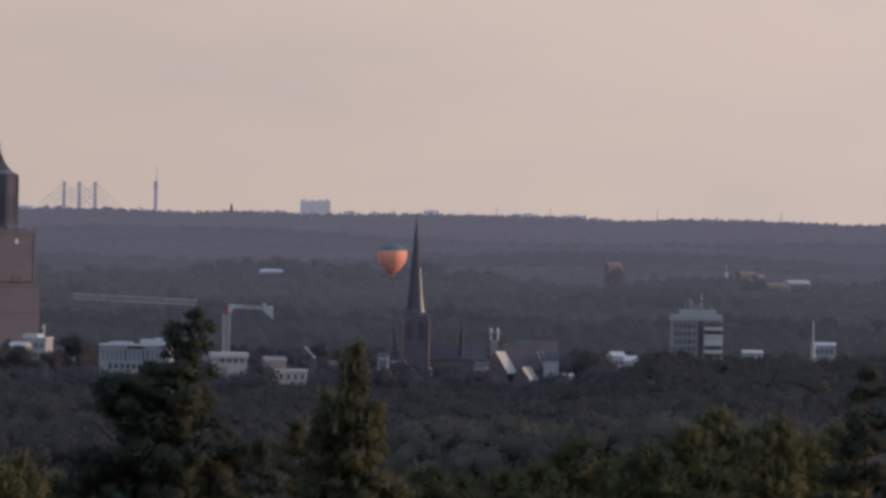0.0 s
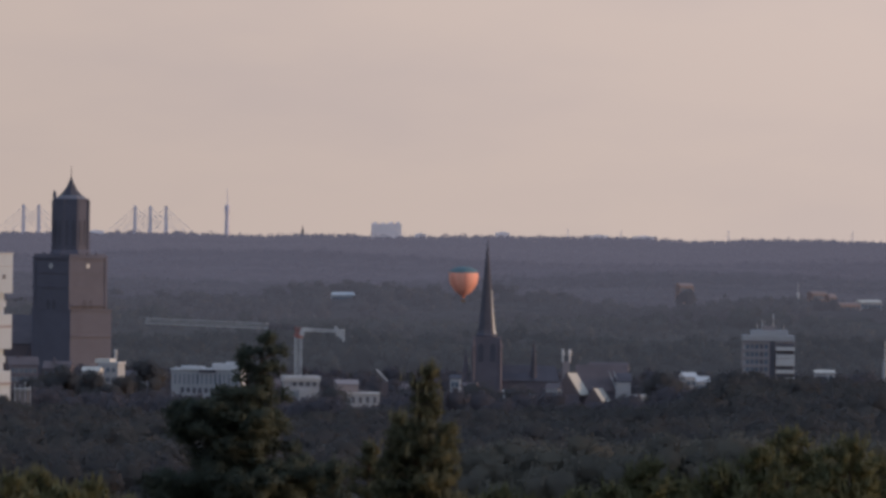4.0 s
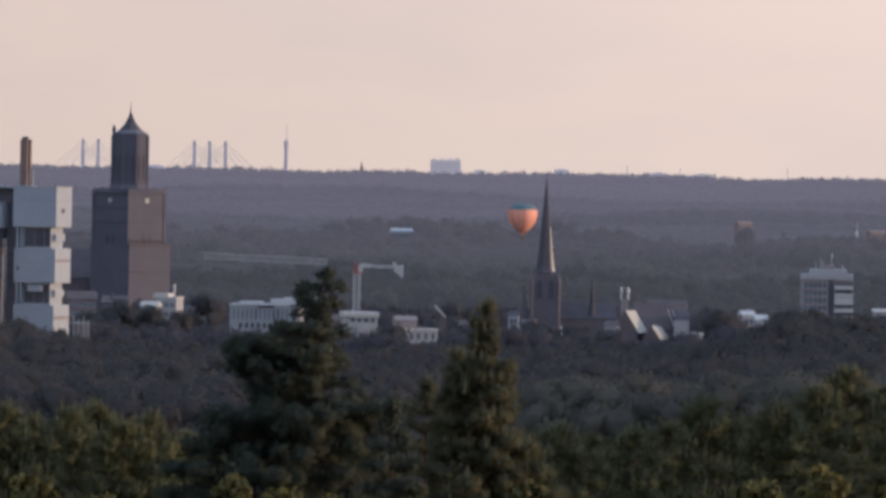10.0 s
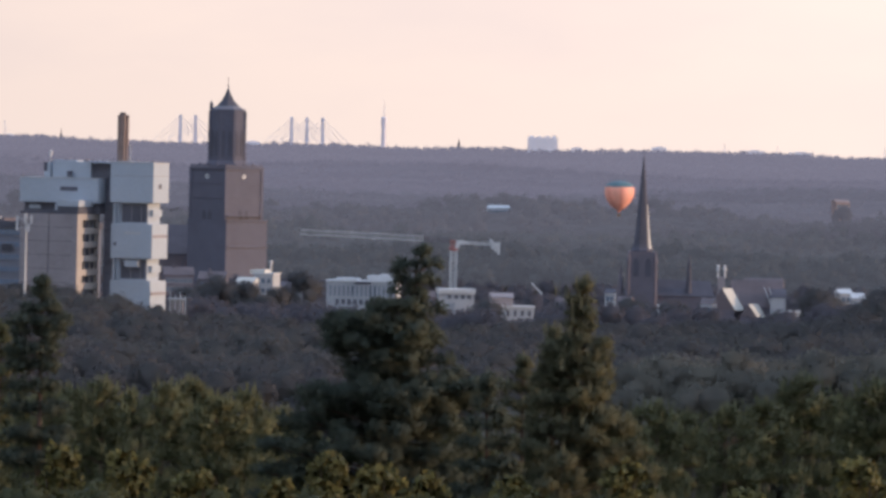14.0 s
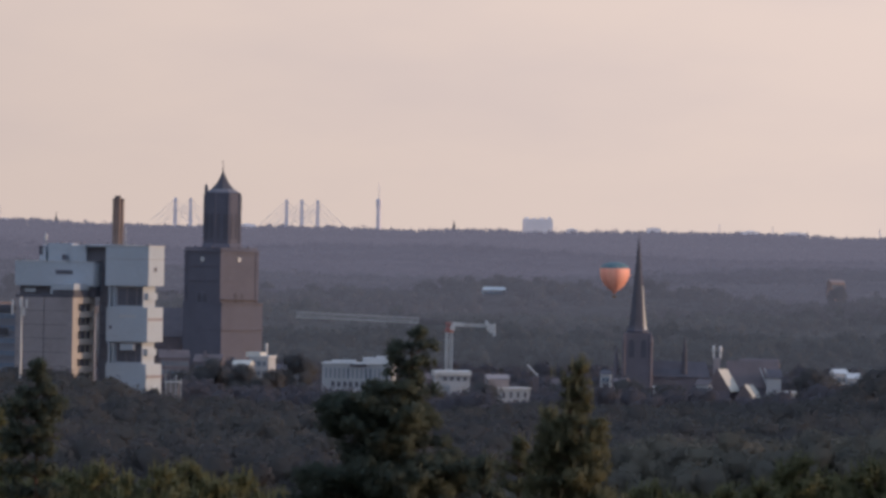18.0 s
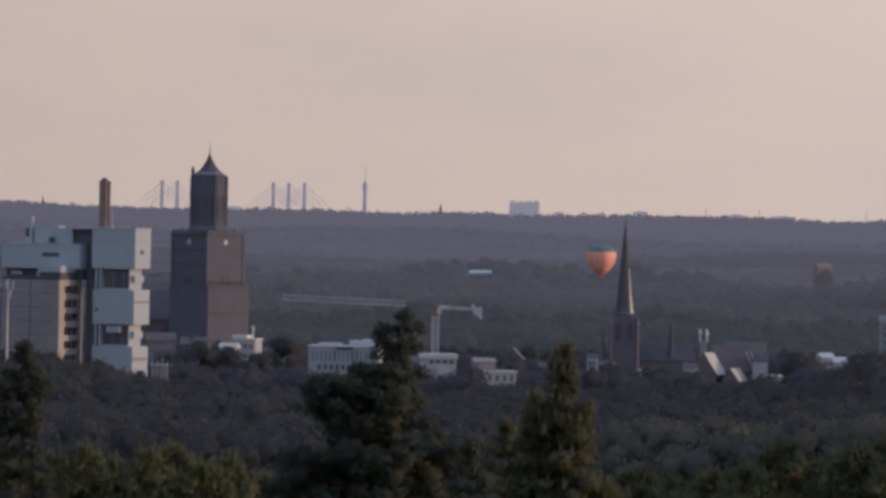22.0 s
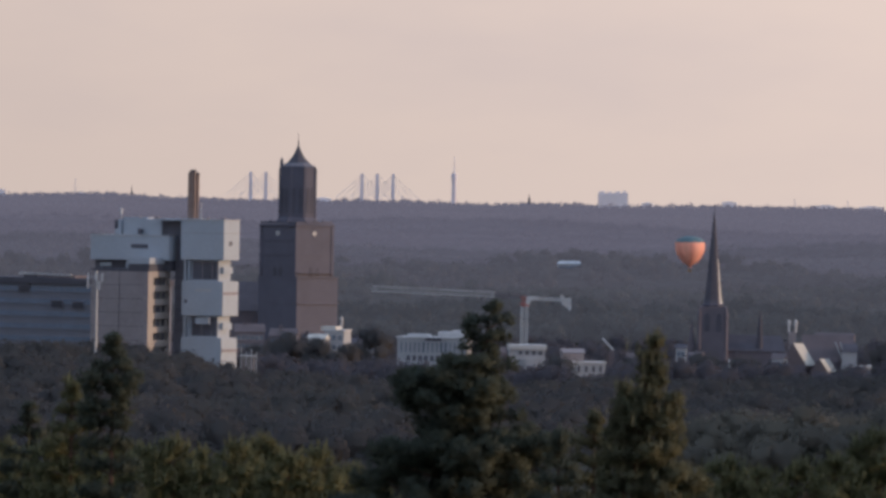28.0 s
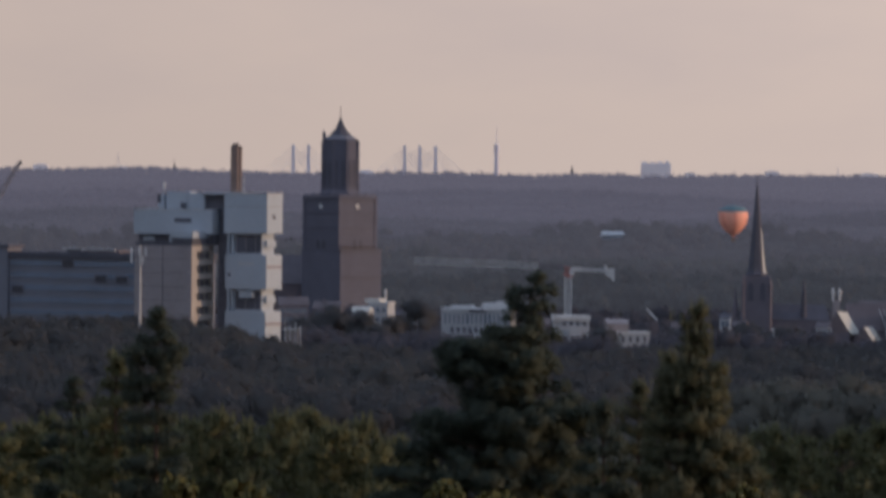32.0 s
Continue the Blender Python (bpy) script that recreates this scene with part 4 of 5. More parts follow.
h, z, w = house("garden_house", -248, -236, 325, 2700, 0, "tiny white house front between trees", m_pale, m_whitepaint, depth=5, nx=1, nz=1)
h, z, w = house("brick_terrace", -480, -428, 300, 2900, 6, "row of dull brick houses below the church tower", m_brick, m_tile, 286, 'x', depth=10, nx=6, nz=2, chimney=True)
h, z, w = house("brick_terrace", -420, -372, 306, 2800, -4, "row of dull brick houses below the church tower", m_brick, m_tile, 293, 'x', depth=10, nx=5, nz=2, chimney=True)
h, z, w = house("fence_hut", -470, -446, 345, 2140, 0, "grey hut with white posts beside the office block", m_conc, m_steel, depth=4, nx=0)
for i in range(4):
    part("post", beam(bmesh.new(), (-1.6 + i * 1.3, -0.5, 0), (-1.6 + i * 1.3, -0.5, z(330 + 6 * (i % 2))), 0.22), m_whitepaint, h)

# dark-roofed hall; evening sun on two roof slopes is painted as cream slabs
hb = base(520, 2720)
hall = thing("gabled_hall", hb, 0, "dark gabled hall with roof slopes painted cream as sunlit", "hall")
z = heights(2720, hb)
P2 = 2720 / R
box("wall", -8 * P2, 92 * P2, 2, 16, 0, z(338), m_brick, hall)
part("roof", pitched(bmesh.new(), 6 * P2, 96 * P2, 2.2, 18, z(336), z(289), 'x'), m_tile, hall, "large dark roof")


def slope(x0, v0, x1, v1, w):
    """A roof slope that falls to the right, w wide, with a dark gable below it."""
    bm = bmesh.new()
    v = [bm.verts.new((x * P2, yy, zz)) for yy, dx in ((-2.0, 0), (0.8, w)) for x, zz in ((x0 + dx, z(v0)), (x1 + dx, z(v1)), (x1 + dx, z(v1) - 0.3), (x0 + dx, z(v0) - 0.3))]
    for f in ((0, 1, 2, 3), (7, 6, 5, 4), (0, 4, 5, 1), (1, 5, 6, 2), (2, 6, 7, 3), (3, 7, 4, 0)):
        bm.faces.new([v[i] for i in f])
    return bm


for x0, v0, x1, v1, w in ((-13, 303, 10, 341, 18), (34, 330, 50, 353, 17)):
    part("sunlit_slope", slope(x0, v0, x1, v1, w), m_cream, hall, "roof slope painted cream as sunlit")
    bm = bmesh.new()
    v = [bm.verts.new(p) for p in ((x0 * P2, -2.05, z(v0)), (x1 * P2, -2.05, z(v1)), ((2 * x0 - x1) * P2, -2.05, z(v1)), (x0 * P2, 3, z(v0)), (x1 * P2, 3, z(v1)), ((2 * x0 - x1) * P2, 3, z(v1)))]
    for f in ((0, 1, 2), (3, 5, 4), (0, 2, 5, 3), (2, 1, 4, 5)):
        bm.faces.new([v[i] for i in f])
    part("gable", bm, m_tile, hall)
    box("gable_wall", (2 * x0 - x1) * P2 + 0.2, x1 * P2 - 0.1, -1.9, 2.9, 0, z(v1) + 0.05, m_brick, hall)
box("ventilator", -20 * P2, -8 * P2, 1.5, 4, 0, z(284), m_conc, hall, "grey ventilation housing")
for dx in (-20, -8):
    part("cowl", lathe(bmesh.new(), [(0.32, z(285)), (0.32, z(274)), (0.55, z(272)), (0.5, z(266)), (0.2, z(262))], 10, dx * P2, 2.5), m_whitepaint, hall, "white ventilation cowl")
box("white_end", 74 * P2, 100 * P2, -1, 8, 0, z(318), m_pale, hall, "white rendered end wall")
part("end_roof", pitched(bmesh.new(), 74 * P2, 100 * P2, -1, 8, z(318), z(303), 'x'), m_slate, hall)
part("truss", beam(beam(bmesh.new(), (62 * P2, 0.5, z(300)), (74 * P2, 0.5, z(330)), 0.5), (70 * P2, 0.5, z(300)), (80 * P2, 0.5, z(328)), 0.4), m_pale, hall, "pale slanting gable edge")
h, z, w = house("tiled_house", 545, 612, 300, 2840, -6, "house with a worn dull tiled roof", m_stone2, m_tile, 284, 'x', depth=11, nx=5, nz=2)

for u0, u1, vt, d, vr, wall, roof, lab in (
        (396, 410, 338, 2700, None, m_pale, m_whitepaint, "small white shed roof among trees"),
        (634, 656, 344, 2660, None, m_pale, m_whitepaint, "low white flat-roofed shed"),
        (716, 738, 308, 2700, 300, m_pale, m_whitepaint, "white bungalow with a bright roof"),
        (738, 760, 316, 2690, 307, m_pale, m_whitepaint, "white bungalow with a bright roof"),
        (948, 982, 298, 2750, 293, m_pale, m_cream, "pale bungalow half hidden by trees"),
        (1072, 1110, 282, 2760, 277, m_pale, m_whitepaint, "white house with a long low roof"),
        (322, 344, 330, 2800, 322, m_stone2, m_tile, "grey house below the spire"),
        (470, 492, 332, 2700, 322, m_pale, m_tile, "pale house with a dull tiled roof"),
        (300, 318, 316, 2900, 309, m_pale, m_slate, "small pale house with a slate roof"),
        (215, 250, 336, 2750, 326, m_brick, m_tile, "brick house with a brown tiled roof"),
        (-40, 0, 330, 2800, 320, m_brick, m_tile, "brick house with a brown tiled roof"),
        (-280, -252, 318, 2800, 308, m_brick, m_slate, "brick house with a slate roof")):
    house("house", u0, u1, vt, d, (u0 * 7) % 23 - 11, lab, wall, roof, vr, depth=8, nx=max(2, int((u1 - u0) / 9)), nz=1)
hb = base(1071, 2740)
lp = thing("white_flagpole", hb, 0, "tall white pole before a low house", "pole")
z = heights(2740, hb)
part("pole", lathe(bmesh.new(), [(0.28, 0), (0.16, z(240))], 8), m_whitepaint, lp)
part("foot", lathe(bmesh.new(), [(0.8, 0), (0.8, z(276))], 8), m_pale, lp)

# tower flats on the right bank of the town
fb = base(865, 2900)
flats = thing("tower_flats", fb, 0, "grey tower of flats with white balconies and roof aerials", "apartment building")
z = heights(2900, fb)
P3 = 2900 / R
body = box("wall", -45 * P3, 44 * P3, 0, 13, 0, z(236), m_conc, flats, "grey panel facade")
box("roof_band", -46 * P3, 45 * P3, -0.4, 13.3, z(243), z(233), m_pale, flats, "pale roof fascia")
box("roof_house", -30 * P3, 34 * P3, 2, 11, z(233), z(224), m_pale, flats)
box("lift_house", -10 * P3, 12 * P3, 3, 9, z(224), z(217), m_conc, flats)
box("stairwell", 1 * P3, 11 * P3, -0.15, 0.2, 0, z(243), m_dark, flats, "dark glazed stairwell")
for j in range(8):
    v = 252 + j * 13.5
    b = box("balcony", 12 * P3, 45 * P3, -1.3, 0.1, z(v + 7.5), z(v + (1 if j != 2 else -5)), m_whitepaint, flats, "white balcony front")
    box("opening", 13 * P3, 43 * P3, -0.05, 0.1, z(v + 1), z(v - 5), m_dark, b)
    for i in range(5):
        w = box("window", (-41 + i * 8.2) * P3, (-35.5 + i * 8.2) * P3, -0.06, 0.08, z(v + 5), z(v - 3), m_dark if i == 3 else m_glass, flats)
        box("sill", (-41.5 + i * 8.2) * P3, (-35 + i * 8.2) * P3, -0.16, 0.02, z(v + 5.8), z(v + 5), m_pale, w)
    box("edge_strip", -46 * P3, -42.5 * P3, -0.25, 0.1, z(v + 6), z(v - 1), m_pale, flats)
for dx, v in ((-20, 212), (-12, 204), (-8, 209), (8, 197), (27, 216)):
    part("aerial", lathe(bmesh.new(), [(0.16, z(225)), (0.1, z(v))], 6, dx * P3, 5), m_steel, flats)
part("antenna_panel", bx(bmesh.new(), 7.2 * P3, 9.2 * P3, 4.6, 5.2, z(204), z(196)), m_whitepaint, flats, "white antenna panel")

# Low sun's warmth, muted by haze, is painted into brick and tile.
m_warmbrick = material("sun_tinted_brick", (0.30, 0.235, 0.22), 0.9, 0.2, 0.7, 5)
m_hilltile = material("muted_red_tile", (0.28, 0.215, 0.20), 0.8, 0.2, 0.7, 5)
# far houses on the hill, in these sun-tinted colours
for u0, u1, vt, d, vr, wall, roof, lab, nx in (
        (940, 967, 158, 4290, 154, m_warmbrick, m_hilltile, "red brick block tinted with painted low sun", 5),
        (972, 984, 164, 4270, 158, m_warmbrick, m_hilltile, "red house gable tinted with painted low sun", 2),
        (986, 1026, 177, 4230, 173, m_warmbrick, m_hilltile, "long red-roofed house on the hill", 5),
        (1026, 1064, 172, 4250, 168, m_pale, m_cream, "pale flat building lit by the low sun", 6),
        (706, 730, 147, 4375, 142, m_warmbrick, m_hilltile, "brick house on the wooded hill, painted orange as sunlit", 4),
        (88, 130, 170, 4250, 165, m_pale, m_whitepaint, "white far hall among the woods", 6)):
    h, z, w = house("hill_house", u0, u1, vt, d, 14, lab, wall, roof, vr, depth=9, nx=nx, nz=1)
hb = base(915, 4290)
wt = thing("white_mast", hb, 0, "small white mast on the hill", "mast")
z = heights(4290, hb)
part("shaft", lathe(bmesh.new(), [(0.7, 0), (0.6, z(168)), (0.9, z(166)), (0.8, z(158)), (0.15, z(156)), (0.1, z(138))], 8), m_whitepaint, wt)

# trees that stand out between the houses
for u, v, d, w in ((-384, 292, 2560, 110), (-286, 314, 2590, 66), (-306, 330, 2540, 60), (-334, 304, 2550, 60), (-238, 282, 2600, 90), (92, 327, 2560, 82), (230, 330, 2560, 90), (345, 318, 2560, 120), (420, 322, 2540, 100), (470, 348, 2530, 70), (676, 293, 2560, 84),
                   (694, 310, 2570, 70), (602, 338, 2520, 80), (-120, 344, 2540, 90), (-40, 338, 2540, 70), (804, 287, 2540, 92), (960, 298, 2560, 90), (-225, 338, 2550, 70), (1040, 292, 2560, 80), (-330, 335, 2540, 70), (-440, 312, 2550, 90), (-160, 352, 2550, 80), (10, 346, 2550, 60), (150, 372, 2540, 70), (560, 356, 2540, 90), (735, 318, 2550, 90),
                   (716, 153, 4310, 34), (950, 163, 4220, 44), (978, 169, 4200, 30), (1004, 182, 4160, 50), (1046, 178, 4190, 44)):
    b = base(u, d)
    H = EYE.z - v / R * d - b.z
    t = thing("town_tree", b, 0, "round broadleaf tree between the houses, greyed with painted haze", "tree", "trees between the houses")
    W = 1.2 * w / R * d
    n = 22
    dome = rng.normal(size=(n, 3))
    dome[:, 2] = np.abs(dome[:, 2]) - 0.25
    dome /= np.linalg.norm(dome, axis=1, keepdims=True)
    c = np.array([0, 0, H - 0.5 * W]) + dome * W * np.array([0.33, 0.33, 0.34]) * rng.uniform(0.8, 1.05, (n, 1))
    c[0] = (0, 0, H - 0.24 * W)
    c[1:6, 2] -= 0.3 * W
    rad = np.repeat(rng.uniform(0.13, 0.21, (n, 1)) * W, 3, 1)
    lv, lf, ln = leaf_quads(c, rad, 110, 0.3 if d < 4000 else 0.6, 0.6)
    cv, cf, cn = cores(c, rad * 0.9)
    ln, cn = 0.2 * ln + 0.5 * np.repeat(dome, 330, 0), 0.2 * cn + 0.5 * np.repeat(dome, 12, 0)
    me = mesh_from("crown", *merged((lv, lf, ln + np.array([0, -0.2, 0.4])), (cv, cf, cn + np.array([0, -0.2, 0.4]))))
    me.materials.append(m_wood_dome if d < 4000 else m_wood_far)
    new("crown", me).parent = t
    part("trunk", lathe(bmesh.new(), [(0.4, -0.3), (0.28, H * 0.4), (0.1, H * 0.8)], 8), m_bark, t)
    for q in c[1:5]:
        part("limb", beam(bmesh.new(), (0, 0, H * 0.42), q, 0.16), m_bark, t)

# ---- hot-air balloon ----
bp = spot(322, 142, 4030)
balloon = thing("hot_air_balloon", bp, 0, "orange hot-air balloon with a dark teal crown drifting low", "balloon")
m_orange = material("orange_nylon", (0.88, 0.40, 0.29), 0.6, 0.12, 0.3, 1, bump=0)
m_orange2 = material("deep_orange_nylon", (0.80, 0.33, 0.24), 0.6, 0.12, 0.3, 1, bump=0)
m_teal = material("teal_nylon", (0.10, 0.17, 0.19), 0.6, 0.12, 0.3, 1, bump=0)
m_wicker = material("wicker", (0.22, 0.13, 0.06), 0.9, 0.3, 6, 20)
P4 = 4030 / R
prof = [(0.6, -29), (5.0, -26), (12.5, -20), (18.8, -12), (23.4, -3), (25.7, 6), (26.3, 14), (25.6, 21), (22.2, 27), (15.5, 31), (6.5, 33.5), (0.2, 34)]


def gore(i, n, k0, k1, bulge=0.25):
    bm = bmesh.new()
    rows = []
    for r, zz in prof[k0:k1]:
        row = []
        for s in range(4):
            a = 2 * math.pi * (i + s / 3) / n
            rr = (r + (bulge * 1.6 if s in (1, 2) else 0)) * P4
            row.append(bm.verts.new((rr * math.cos(a), rr * math.sin(a), (zz * 0.86 - 4) * P4)))
        rows.append(row)
    for a, b in zip(rows, rows[1:]):
        for s in range(3):
            f = bm.faces.new((a[s], a[s + 1], b[s + 1], b[s]))
            f.smooth = True
    return bm


for i in range(20):
    part("gore", gore(i, 20, 0, 8), m_orange if i % 3 else m_orange2, balloon, "orange nylon gore")
    part("crown_gore", gore(i, 20, 7, 12), m_teal, balloon, "dark teal crown gore")
part("skirt", lathe(bmesh.new(), [(0.5, -31 * P4), (0.75, -28.7 * P4)], 12), m_orange2, balloon)
part("basket", bx(bmesh.new(), -0.9, 0.9, -0.6, 0.6, -38 * P4, -34.5 * P4), m_wicker, balloon, "wicker basket")
for sx, sy in ((-0.8, -0.5), (0.8, -0.5), (0.8, 0.5), (-0.8, 0.5)):
    part("rope", beam(bmesh.new(), (sx, sy, -34.5 * P4), (sx * 0.6, sy * 0.8, -31 * P4), 0.05), m_wicker, balloon)

# ---- skyline ----
DS = 4945
P5 = DS / R
gb = base(-330, DS)
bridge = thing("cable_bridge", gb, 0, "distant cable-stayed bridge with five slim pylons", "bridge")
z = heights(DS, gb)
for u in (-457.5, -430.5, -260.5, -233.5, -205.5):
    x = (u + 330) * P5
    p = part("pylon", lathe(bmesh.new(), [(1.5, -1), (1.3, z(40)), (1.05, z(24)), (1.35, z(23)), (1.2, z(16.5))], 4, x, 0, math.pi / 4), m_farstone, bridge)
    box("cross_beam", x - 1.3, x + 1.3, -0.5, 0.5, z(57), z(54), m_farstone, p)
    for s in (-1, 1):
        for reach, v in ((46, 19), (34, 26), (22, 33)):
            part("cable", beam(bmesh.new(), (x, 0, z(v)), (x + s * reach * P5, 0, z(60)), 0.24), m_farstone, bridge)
box("deck", -150 * P5, 190 * P5, -2, 2, z(70), z(66.5), m_farstone, bridge, "bridge deck paled with painted haze")
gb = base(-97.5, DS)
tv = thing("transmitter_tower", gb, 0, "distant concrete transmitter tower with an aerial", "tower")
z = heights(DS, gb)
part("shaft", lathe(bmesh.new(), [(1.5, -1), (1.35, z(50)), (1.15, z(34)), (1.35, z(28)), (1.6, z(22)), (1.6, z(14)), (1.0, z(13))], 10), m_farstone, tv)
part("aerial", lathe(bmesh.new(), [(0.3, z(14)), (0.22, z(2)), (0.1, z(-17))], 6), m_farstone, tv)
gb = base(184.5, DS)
slab = thing("distant_slab_block", gb, 0, "distant slab block on the horizon, paled with painted haze", "apartment building")
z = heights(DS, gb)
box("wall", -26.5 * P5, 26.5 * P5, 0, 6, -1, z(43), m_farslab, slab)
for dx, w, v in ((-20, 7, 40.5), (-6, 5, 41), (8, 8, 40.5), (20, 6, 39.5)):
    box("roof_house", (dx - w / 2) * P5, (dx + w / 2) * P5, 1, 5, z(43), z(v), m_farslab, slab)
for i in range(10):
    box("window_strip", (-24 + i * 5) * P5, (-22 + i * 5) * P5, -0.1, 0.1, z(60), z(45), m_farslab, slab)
for u, v, w in ((36, 49, 3), (-668, 45, 3.2)):
    gb = base(u, DS)
    sp = thing("village_church", gb, 0, "tiny village church spire on the horizon", "church")
    z = heights(DS, gb)
    part("tower", bx(bmesh.new(), -w * P5 / 2 * 1.5, w * P5 / 2 * 1.5, -0.6, 0.6, -1, z(57)), m_slate, sp)
    part("spire", lathe(bmesh.new(), [(0.75, z(57)), (0.3, z(53)), (0.04, z(v - 2))], 6), m_slate, sp)
for u, v0, w, lab in ((390, 52, 26, "faint block on the horizon, paled with painted haze"), (-760, 54, 22, "faint block on the horizon, paled with painted haze"), (-905, 51, 26, "faint block on the horizon, paled with painted haze"), (560, 55, 34, "low shed on the horizon, paled with painted haze"), (640, 56, 40, "low shed on the horizon, paled with painted haze"), (245, 56, 20, "faint block on the horizon, paled with painted haze"), (-330, 57, 30, "low shed on the horizon, paled with painted haze")):
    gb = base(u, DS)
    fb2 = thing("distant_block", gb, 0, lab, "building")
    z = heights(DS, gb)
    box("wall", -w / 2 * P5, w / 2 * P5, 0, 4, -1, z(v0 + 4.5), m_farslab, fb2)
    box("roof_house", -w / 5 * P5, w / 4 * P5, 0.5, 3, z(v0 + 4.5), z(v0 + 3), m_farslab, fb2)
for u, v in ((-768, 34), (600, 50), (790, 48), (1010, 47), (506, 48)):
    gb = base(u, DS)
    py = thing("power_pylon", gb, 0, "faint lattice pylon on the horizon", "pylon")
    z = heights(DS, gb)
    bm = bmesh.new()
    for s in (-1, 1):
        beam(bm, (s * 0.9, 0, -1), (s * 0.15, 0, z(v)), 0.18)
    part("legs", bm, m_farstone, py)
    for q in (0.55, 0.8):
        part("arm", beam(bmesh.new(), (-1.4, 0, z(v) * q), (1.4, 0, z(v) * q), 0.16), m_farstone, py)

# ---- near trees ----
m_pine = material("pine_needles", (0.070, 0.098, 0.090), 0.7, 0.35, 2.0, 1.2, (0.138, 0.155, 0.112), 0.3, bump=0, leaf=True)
# Brighter, warmer copy of the pine needles, with sunlight painted in.
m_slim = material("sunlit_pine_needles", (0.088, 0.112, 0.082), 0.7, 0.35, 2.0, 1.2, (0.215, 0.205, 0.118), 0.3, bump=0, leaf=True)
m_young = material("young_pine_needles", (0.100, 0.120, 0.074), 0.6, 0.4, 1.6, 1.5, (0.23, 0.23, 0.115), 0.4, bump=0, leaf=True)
# Yellowish leaves; the bright tint also paints sun highlights on some.
m_leaf = material("birch_leaves", (0.072, 0.084, 0.040), 0.6, 0.35, 0.8, 1.2, (0.33, 0.285, 0.10), 0.5, bump=0, leaf=True)
m_under = material("undergrowth_leaves", (0.052, 0.062, 0.032), 0.7, 0.35, 1.0, 2, (0.135, 0.135, 0.060), 0.5, bump=0, leaf=True)
m_wood_s = material("grey_bark", (0.10, 0.075, 0.055), 0.9, 0.4, 3, 8)


def needle_tufts(p, t, o, n, length, width):
    """Bunches of n needles at points p that grow along t."""
    m = len(p)
    d = t[:, None] * 0.9 + rng.normal(size=(m, n, 3)) * 0.5
    d /= np.linalg.norm(d, axis=2, keepdims=True)
    s = np.cross(d, o[:, None] + 0.5 * rng.normal(size=d.shape))
    s /= np.linalg.norm(s, axis=2, keepdims=True)
    root = p[:, None] + d * rng.uniform(-0.3, 0.1, (m, n, 1)) * length
    ln = length * rng.uniform(0.6, 1.25, (m, n, 1))
    v = np.stack([root - s * width / 2, root + s * width / 2, root + d * ln], 2).reshape(-1, 3)
    return v, np.arange(len(v)).reshape(-1, 3), np.repeat((d * 0.2 + o[:, None]).reshape(-1, 3), 3, 0)


def pad(c, r, density, axis):
    """Points, growing directions and outward directions of the twig ends of one clump round c."""
    n = max(14, int(density * math.pi * r[0] * r[2]))
    d = rng.normal(size=(n, 3))
    d[:, 2] += 0.25
    d /= np.linalg.norm(d, axis=1, keepdims=True)
    p = c + d * r * rng.uniform(0.3, 1.1, (n, 1)) ** 0.6
    t = d * 0.8 + np.array([0, 0, 0.55])
    away = np.array([c[0] - axis, c[1], 0.0])
    out = d + 0.45 * away / (0.3 + np.linalg.norm(away)) + np.array([0, 0, 0.15])
    return p, t / np.linalg.norm(t, axis=1, keepdims=True), out


def tapered(bm, pts, radii, n=7):
    rings = []
    for q, r in zip(pts, radii):
        rings.append([bm.verts.new((q[0] + r * math.cos(6.2832 * i / n), q[1] + r * math.sin(6.2832 * i / n), q[2])) for i in range(n)])
    for a, b in zip(rings, rings[1:]):
        for i in range(n):
            bm.faces.new((a[i], a[(i + 1) % n], b[(i + 1) % n], b[i]))
    bm.faces.new(rings[-1])


